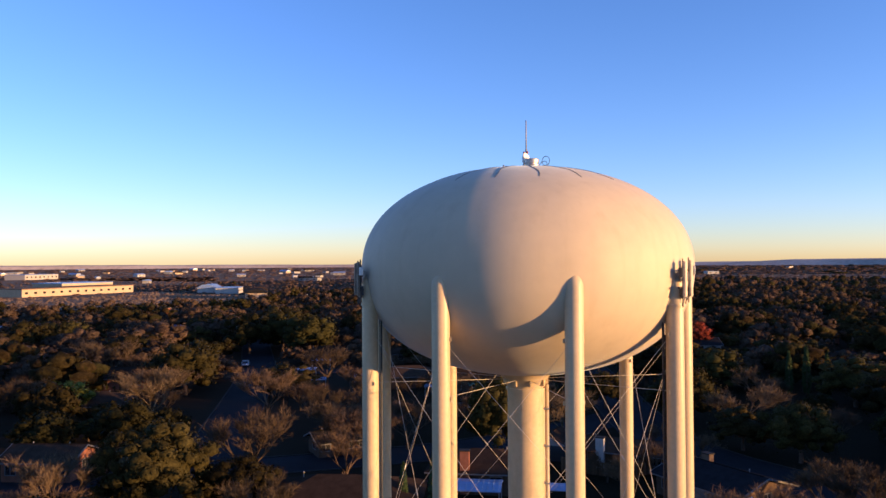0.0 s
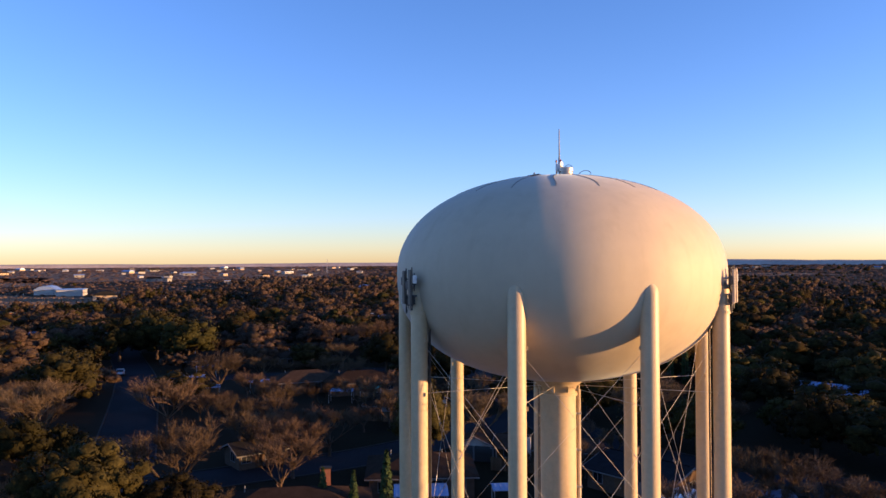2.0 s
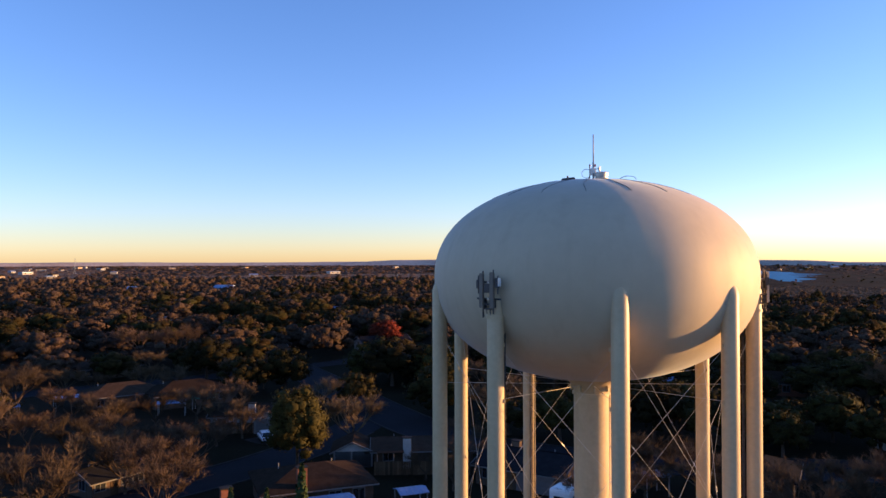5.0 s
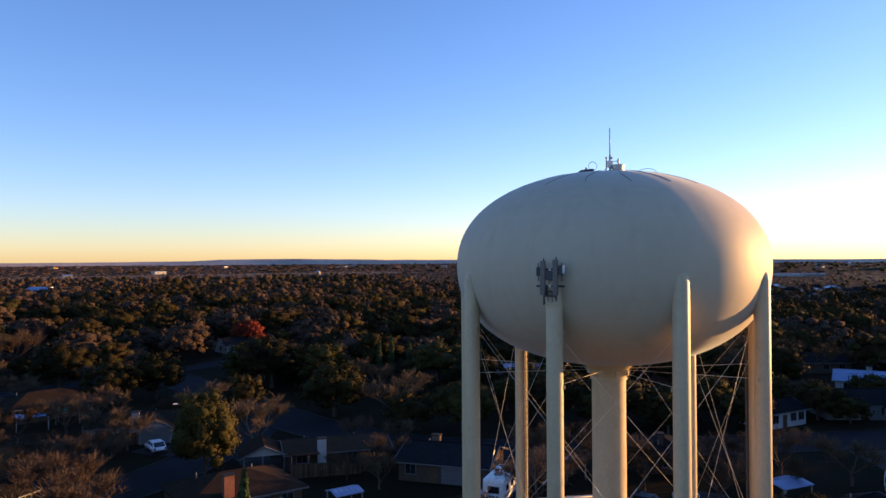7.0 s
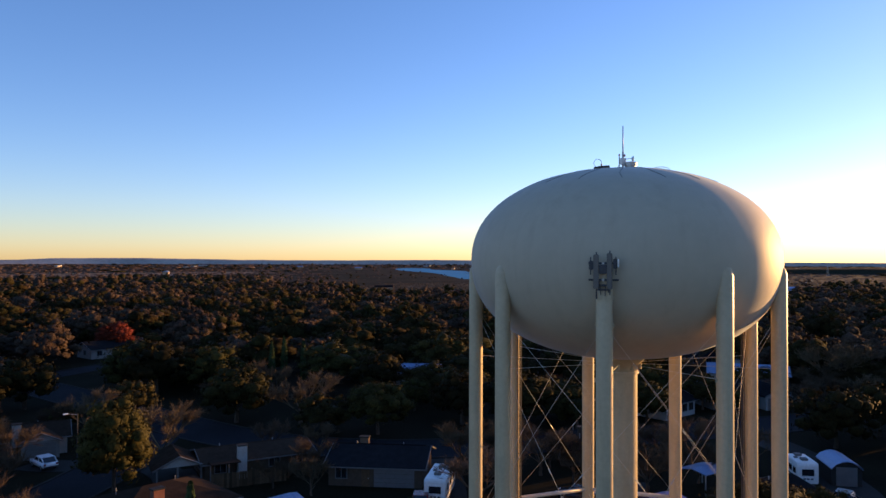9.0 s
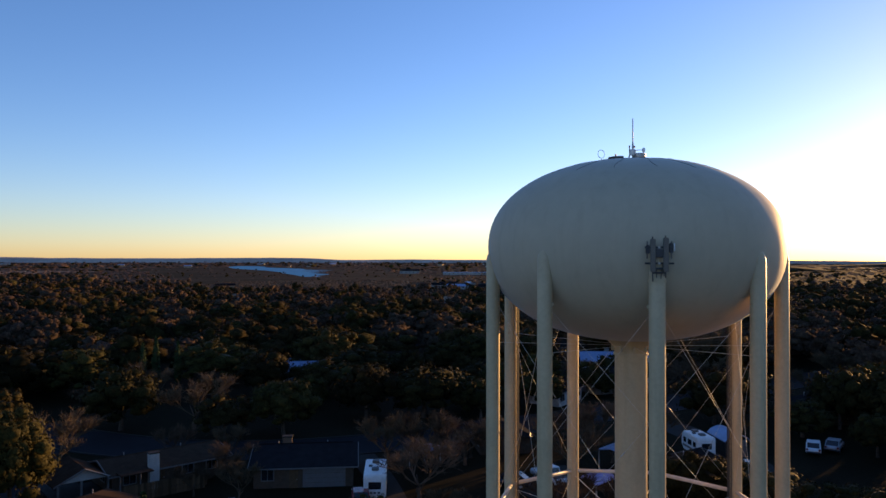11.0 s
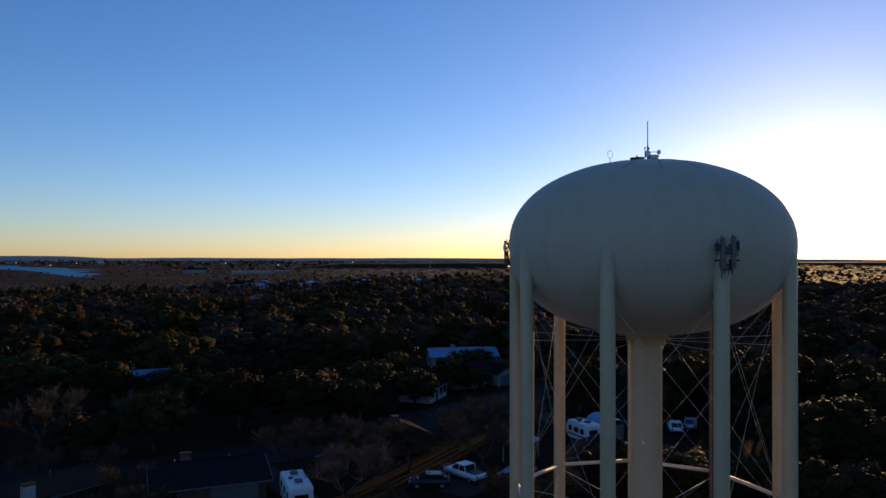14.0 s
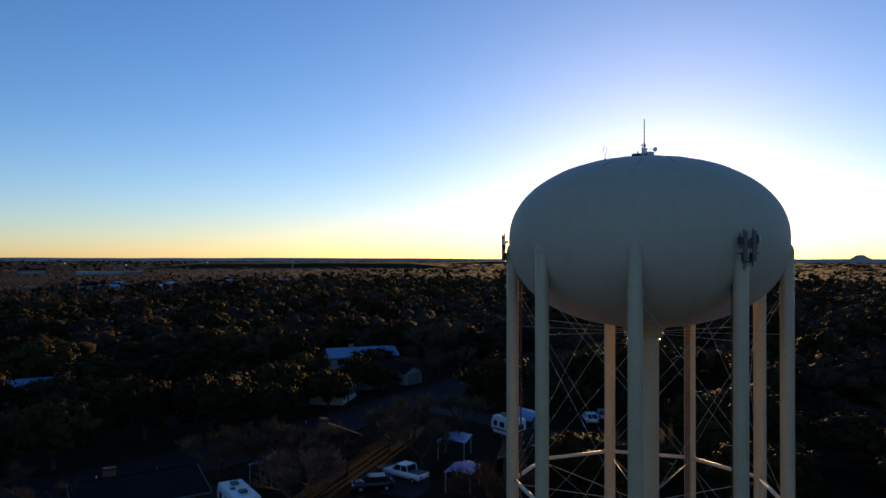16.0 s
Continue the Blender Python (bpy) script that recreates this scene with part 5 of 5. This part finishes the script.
OAKS = [(-49, 11, 11.0, 10.6), (-44, 18, 6.3, 7.5), (-111, 63, 11.6, 13.7), (-153, 119, 12.5, 14.7), (-147, 127, 12.6, 14.8), (-203, 78, 11.4, 13.4), (-205, 92, 10.4, 12.3),
        (-142, 93, 7.7, 9.1), (-57, 108, 8.3, 9.6), (-50, 113, 9.5, 11), (-72, 125, 10.6, 12.4), (-132, 123, 12.5, 14.7), (-171, 151, 13.3, 15.6), (-31, 95, 7, 7.6), (-15, 89, 9.5, 11.2)]
# the eight oaks from (77, 15) to (90, 5) are added to block low sun
OAKS_EAST = [(86, 83, 5.6, 7.5), (92, 83, 5.0, 6.5), (69.5, 67.5, 4.8, 6.5), (77, 15, 9.5, 9), (82, 22, 10, 10), (79, 29, 9.5, 9), (85, 30, 9, 10), (78, 45, 8.5, 9), (88, 14, 10, 10), (92, 24, 10, 11), (90, 5, 10, 10), (5, 73, 8.0, 9.2), (62, 80, 7.8, 8.6), (36, 65, 6.6, 7.8), (29, 71.5, 8.5, 13), (38, 73, 6.5, 9), (80, 0, 8.7, 10.3), (74, 8, 5.6, 6.5), (66, 71, 6.8, 8.0), (144, 192, 10.1, 11.9), (50, 66, 7.0, 8.5), (47, 74, 8, 9), (-3, 76, 6.5, 8), (20, 75, 9, 10), (-78, 27, 8, 9), (-98, 27, 9, 10)]
BARES = [(-51, 26, 9.3, 9.4), (-90, 40, 9.8, 11.5), (-138, 63, 10.0, 11.8), (-78, 55, 8.8, 10.3), (-55, 47, 7.2, 8.0), (-183, 97, 8.7, 10.3), (-203, 127, 8.5, 9.9), (-50, 43, 6.6, 7.0), (-44, 40, 7.4, 8.4),
         (-103, 157, 10.0, 11.7), (-95, 162, 10.1, 11.9), (-62, 77, 6.0, 7.0), (-45, 51, 6.6, 9.0), (-54, 58, 4.8, 5.0), (-57, 82, 6.2, 7.3), (-12.5, 66.8, 4.6, 5.0), (-6.2, 63.2, 4.4, 4.8), (-8.6, 53.4, 4.6, 5.0), (-10.4, 46.5, 4.2, 4.6), (-14.2, 50.8, 3.6, 3.8)]
BARES_EAST = [(10.2, 50.6, 6.2, 8.0), (14.8, 48.6, 6.4, 8.5), (18.4, 44.6, 6.0, 8.0), (20.6, 40.2, 5.2, 6.6), (46, 37.5, 6.0, 6.7), (12.2, 44.2, 4.8, 6.4), (40, 42.5, 6.2, 7.4), (32.5, 42, 5.4, 6.4), (91, 67, 5.5, 6.5), (35, 35, 5.5, 6.0), (21, 47, 5.0, 5.6), (37, 44, 5.0, 6.0)]
for o in OAKS + OAKS_EAST:
    put_tree("oak", *o)
for o in BARES + BARES_EAST:
    put_tree("bare", *o)
put_tree("pine", -31.7, 53.6, 11.2, 6.9)
put_tree("lime", -107, 34.5, 7.0, 8.2)
put_tree("red", -39.6, 193, 9.0, 9.5)
put_tree("pale", 145, 86, 6.5, 5.5)
for x, y, h in ((-24.3, 27.2, 8.4), (-27.3, 25.6, 6.4), (-30.6, 25.0, 6.6), (-4, 128, 9), (-1, 130, 10), (3, 128, 9)):
    put_tree("cypress", x, y, h, h * 0.17)

# thin bare trees in the back yards and along the streets
yard = random.Random(23)
extra = 0
for _ in range(900):
    x, y, w = yard.uniform(-150, -28), yard.uniform(22, 135), yard.uniform(4.5, 8.0)
    if any((x - p) ** 2 + (y - q) ** 2 < (v + 5.0) ** 2 for p, q, v in ROAD_POINTS) or any((x - p) ** 2 + (y - q) ** 2 < (c * 0.75) ** 2 for p, q, c in HOUSES):
        continue
    if any((x - p) ** 2 + (y - q) ** 2 < (0.4 * (w + c)) ** 2 for p, q, c in PLACED):
        continue
    put_tree("bare", x, y, w * yard.uniform(0.8, 1.0), w)
    extra += 1
    if extra == 50:
        break

# the rest of the urban woods
trng = np.random.default_rng(5)
hp = np.array(HOUSES)
rp = np.array(ROAD_POINTS)
FIELD_POLYS = [np.array(p) for p, _ in FIELDS] + [np.array(LAKE)]
LOW_SCRUB = np.array([(150, 700), (420, 690), (600, 980), (700, 1380), (760, 1800), (600, 2000), (380, 2000), (260, 1500), (210, 1000)])


def inside(poly, x, y):
    a, b = poly, np.roll(poly, -1, axis=0)
    c = ((a[:, 1] > y) != (b[:, 1] > y)) & (x < (b[:, 0] - a[:, 0]) * (y - a[:, 1]) / (b[:, 1] - a[:, 1] + 1e-9) + a[:, 0])
    return c.sum() % 2 == 1


def clear(x, y, rad, near):
    if math.hypot(x, y) < 17:
        return False
    if near:
        if (np.hypot(rp[:, 0] - x, rp[:, 1] - y) < rp[:, 2] + rad * 0.3 + 0.3).any():
            return False
        if (np.hypot(hp[:, 0] - x, hp[:, 1] - y) < hp[:, 2] * np.where(np.hypot(hp[:, 0], hp[:, 1]) < 75, 1.1, 0.8) + rad * 0.25).any():
            return False
    if (x + 38) ** 2 + (y - 180) ** 2 < 14 ** 2 or (x + 35) ** 2 + (y - 166) ** 2 < 12 ** 2 or (x + 17) ** 2 + (y - 51) ** 2 < 9 ** 2 or (x + 5) ** 2 + (y - 44) ** 2 < 7 ** 2 or (x - 45) ** 2 + (y - 24) ** 2 < 9 ** 2:
        return False
    return not any(inside(p, x, y) for p in FIELD_POLYS)


def greenness(x, y):
    az = math.degrees(math.atan2(y, x))
    g = 0.57 - 0.16 * min(1, max(0, (az - 95) / 40)) - min(1, max(0, (math.hypot(x, y) - 400) / 300)) * (0.25 * min(1, max(0, (az - 40) / 40)) + 0.2 * min(1, max(0, (az - 90) / 25))) + 0.5 * noise.noise(Vector((x * 0.011, y * 0.011, 0)))
    return g


near_list, mid_list = [], []
cell = 10.2
for i in range(-35, 36):
    for j in range(-9, 36):
        x, y = (i + trng.uniform(0.05, 0.95)) * cell, (j + trng.uniform(0.05, 0.95)) * cell
        d = math.hypot(x, y)
        if d > 345 or trng.random() > 0.9:
            continue
        w = (6.5 + 9.5 * trng.random()) * (0.82 if d < 120 else 1.0)
        if not clear(x, y, w / 2, True):
            continue
        if any((x - a) ** 2 + (y - b) ** 2 < (0.36 * (w + c)) ** 2 for a, b, c in PLACED):
            continue
        near_list.append((d + (60 if y < 0 else 0) + (40 if x > 130 else 0), x, y, w))
near_list.sort()
for k, (d, x, y, w) in enumerate(near_list[:155]):
    kind = "oak" if trng.random() < greenness(x, y) and not (-72 < x < -26 and 33 < y < 80) else "bare"
    w = w * (0.8 if d < 110 else 1.0)
    put_tree(kind, x, y, min(10.5, w * trng.uniform(0.55, 0.95)), w)
for d, x, y, w in near_list[155:]:
    mid_list.append((x, y, w))


def woods(name, spots, green, seed, lobes, cards, size, label, core=0.85, tall=(7, 11)):
    """Many small trees far off, joined as one mass."""
    r = np.random.default_rng(seed)
    protos = [(unit_size(v), t, nv) for v, t, nv in (crown(seed + k, lobes, cards if green else int(cards * 1.25 + 4), size if green else size * 0.8, 1.25, 0.05, 1.0, core) for k in range(6))]
    V, T, N, off = [], [], [], 0
    for k, (x, y, w) in enumerate(spots):
        v, t, nv = protos[k % 6]
        a = r.uniform(0, 6.28)
        c, s = math.cos(a), math.sin(a)
        h = min(10.5, w * r.uniform(0.5, 0.95)) if w < 15 else r.uniform(*tall)
        V.append(np.stack([(v[:, 0] * c - v[:, 1] * s) * w + x, (v[:, 0] * s + v[:, 1] * c) * w + y, v[:, 2] * h], 1))
        T.append(t + off)
        N.append(np.stack([nv[:, 0] * c - nv[:, 1] * s, nv[:, 0] * s + nv[:, 1] * c, nv[:, 2]], 1))
        off += len(v)
    if V:
        ob = part(name, tri_mesh(name, np.concatenate(V), np.concatenate(T), WOODS_GREEN if green else WOODS_BROWN, True, np.concatenate(N)), None, None)
        tagged(ob, label, "woods", kind="stuff")


def scatter(r0, r1, cellsize, wmin, wmax, near, a0=-22, a1=178, keep=0.92):
    out = []
    n = int(r1 / cellsize) + 1
    ii, jj = np.meshgrid(np.arange(-n, n + 1), np.arange(-n, n + 1))
    xs, ys = (ii + trng.uniform(0, 1, ii.shape)) * cellsize, (jj + trng.uniform(0, 1, jj.shape)) * cellsize
    d, az = np.hypot(xs, ys), np.degrees(np.arctan2(ys, xs))
    m = (d > r0) & (d < r1) & (az > a0) & (az < a1) & (trng.random(ii.shape) < keep)
    for x, y in zip(xs[m], ys[m]):
        w = trng.uniform(wmin, wmax)
        far, a = math.hypot(x, y), math.degrees(math.atan2(y, x))
        open_from = 640 if a < 68 or a > 130 else 800 if a < 84 else 980
        if far > open_from:
            if trng.random() > (0.22 if near else 0.6) + 0.5 * noise.noise(Vector((x * 0.004, y * 0.004, 7))):
                continue
            w = w * 0.6 if near else w
        if (a > 128 and far > 300) or (48 < a < 84 and far > 325):
            w *= 0.62
        if inside(LOW_SCRUB, x, y):
            if trng.random() > 0.3:
                continue
            w = trng.uniform(2.5, 5.0)
        if clear(x, y, w / 2, near):
            out.append((float(x), float(y), float(w)))
    return out


def split(spots):
    g, b = [], []
    for s in spots:
        (g if trng.random() < greenness(s[0], s[1]) else b).append(s)
    return g, b


for spots, lobes, cards, size, seed in (([(x, y, w * 0.66 if math.hypot(x, y) > 300 and (math.degrees(math.atan2(y, x)) > 128 or 48 < math.degrees(math.atan2(y, x)) < 84) else w) for x, y, w in mid_list], 15, 190, 0.047, 100), (scatter(345, 620, 12.6, 8, 16.5, True), 5, 34, 0.1, 200),
                                        (scatter(620, 1350, 15.5, 8, 14, True), 2, 4, 0.14, 300), (scatter(1350, 4200, 42, 16, 36, False, -12, 165, 0.35), 1, 3, 0.2, 400)):
    for green, s in zip((True, False), split(spots)):
        woods("woods", s, green, seed + green, lobes, cards, size, ("dark evergreen" if green else "leafless brown") + " tree canopy spreading into the distance", (0.74 if lobes > 6 else 0.6 if lobes > 2 else 1.0) if green else 0.56, (2.5, 5.5) if seed == 400 else (7, 11))


def scrub(r0, r1, cellsize, wmin, wmax, hmin, hmax, seed, keep=0.8):
    """Low brown brush over the open plain, joined as one mass."""
    r = np.random.default_rng(seed)
    n = int(r1 / cellsize) + 1
    ii, jj = np.meshgrid(np.arange(-n, n + 1), np.arange(-n, n + 1))
    xs, ys = (ii + r.uniform(0, 1, ii.shape)) * cellsize, (jj + r.uniform(0, 1, jj.shape)) * cellsize
    d, az = np.hypot(xs, ys), np.degrees(np.arctan2(ys, xs))
    m = (d > r0) & (d < r1) & (az > -12) & (az < 168) & (r.random(ii.shape) < keep)
    lake = np.array(LAKE)
    near_straw = [np.array(p) for p, _ in FIELDS[:1]]
    pts = np.array([(x, y) for x, y in zip(xs[m], ys[m]) if not inside(lake, x, y) and not any(inside(p, x, y) for p in near_straw) and (r.random() < 0.15 or not inside(LOW_SCRUB, x, y))])
    brush(r, pts, wmin, wmax, hmin, hmax, "scrub", SCRUB_BROWN, "low brown brush over the open plain", "scrub")


def brush(r, pts, wmin, wmax, hmin, hmax, name, mat, label, category):
    """A low four-sided tuft at each point, all in one mesh."""
    k = len(pts)
    w, h = r.uniform(wmin, wmax, (k, 1)) / 2, r.uniform(hmin, hmax, (k, 1))
    h = np.where(np.array([inside(LOW_SCRUB, x, y) for x, y in pts])[:, None], np.minimum(h, 1.8), h)
    ang = np.arange(4) * math.pi / 2 + r.uniform(0, 1.5, (k, 1))
    ring = np.stack([np.cos(ang), np.sin(ang)], 2)
    V = np.zeros((k, 9, 3))
    V[:, :4, :2] = pts[:, None] + ring * (w * r.uniform(0.8, 1.1, (k, 4)))[:, :, None]
    V[:, 4:8, :2] = pts[:, None] + ring * (w * r.uniform(0.55, 0.95, (k, 4)))[:, :, None]
    V[:, 4:8, 2] = h * r.uniform(0.5, 0.9, (k, 4))
    V[:, 8, :2] = pts + r.normal(size=(k, 2)) * w * 0.2
    V[:, 8, 2] = h[:, 0]
    tri = []
    for i in range(4):
        j = (i + 1) % 4
        tri += [(i, j, 4 + j), (i, 4 + j, 4 + i), (4 + i, 4 + j, 8)]
    T = (np.array(tri)[None] + 9 * np.arange(k)[:, None, None]).reshape(-1, 3)
    tagged(part(name, tri_mesh(name, V.reshape(-1, 3), T, mat, True), None, None), label, category, kind="stuff")


scrub(640, 1250, 17, 3.0, 7.5, 0.5, 1.4, 71)
scrub(1250, 2300, 27, 6, 16, 0.6, 1.6, 72)
scrub(2300, 4300, 64, 18, 46, 1.2, 2.6, 73)


# standing grass on the two nearest fields
for (poly, cover), seed in zip(FIELDS[:2], (81, 82)):
    r = np.random.default_rng(seed)
    p = np.array(poly)
    lo, hi = p.min(0), p.max(0)
    cand = r.uniform(lo, hi, (int((hi - lo).prod() / 26), 2))
    cand = np.array([c for c in cand if inside(p, c[0], c[1]) and all((c[0] - a) ** 2 + (c[1] - b) ** 2 > q * q for a, b, q in HOUSES if q > 12)])
    brush(r, cand, 2.2, 4.5, 0.35, 0.9, "dry_grass", STRAW if cover == "straw" else GRASS_BACKLIT, "standing dry grass on an open field", "grass")
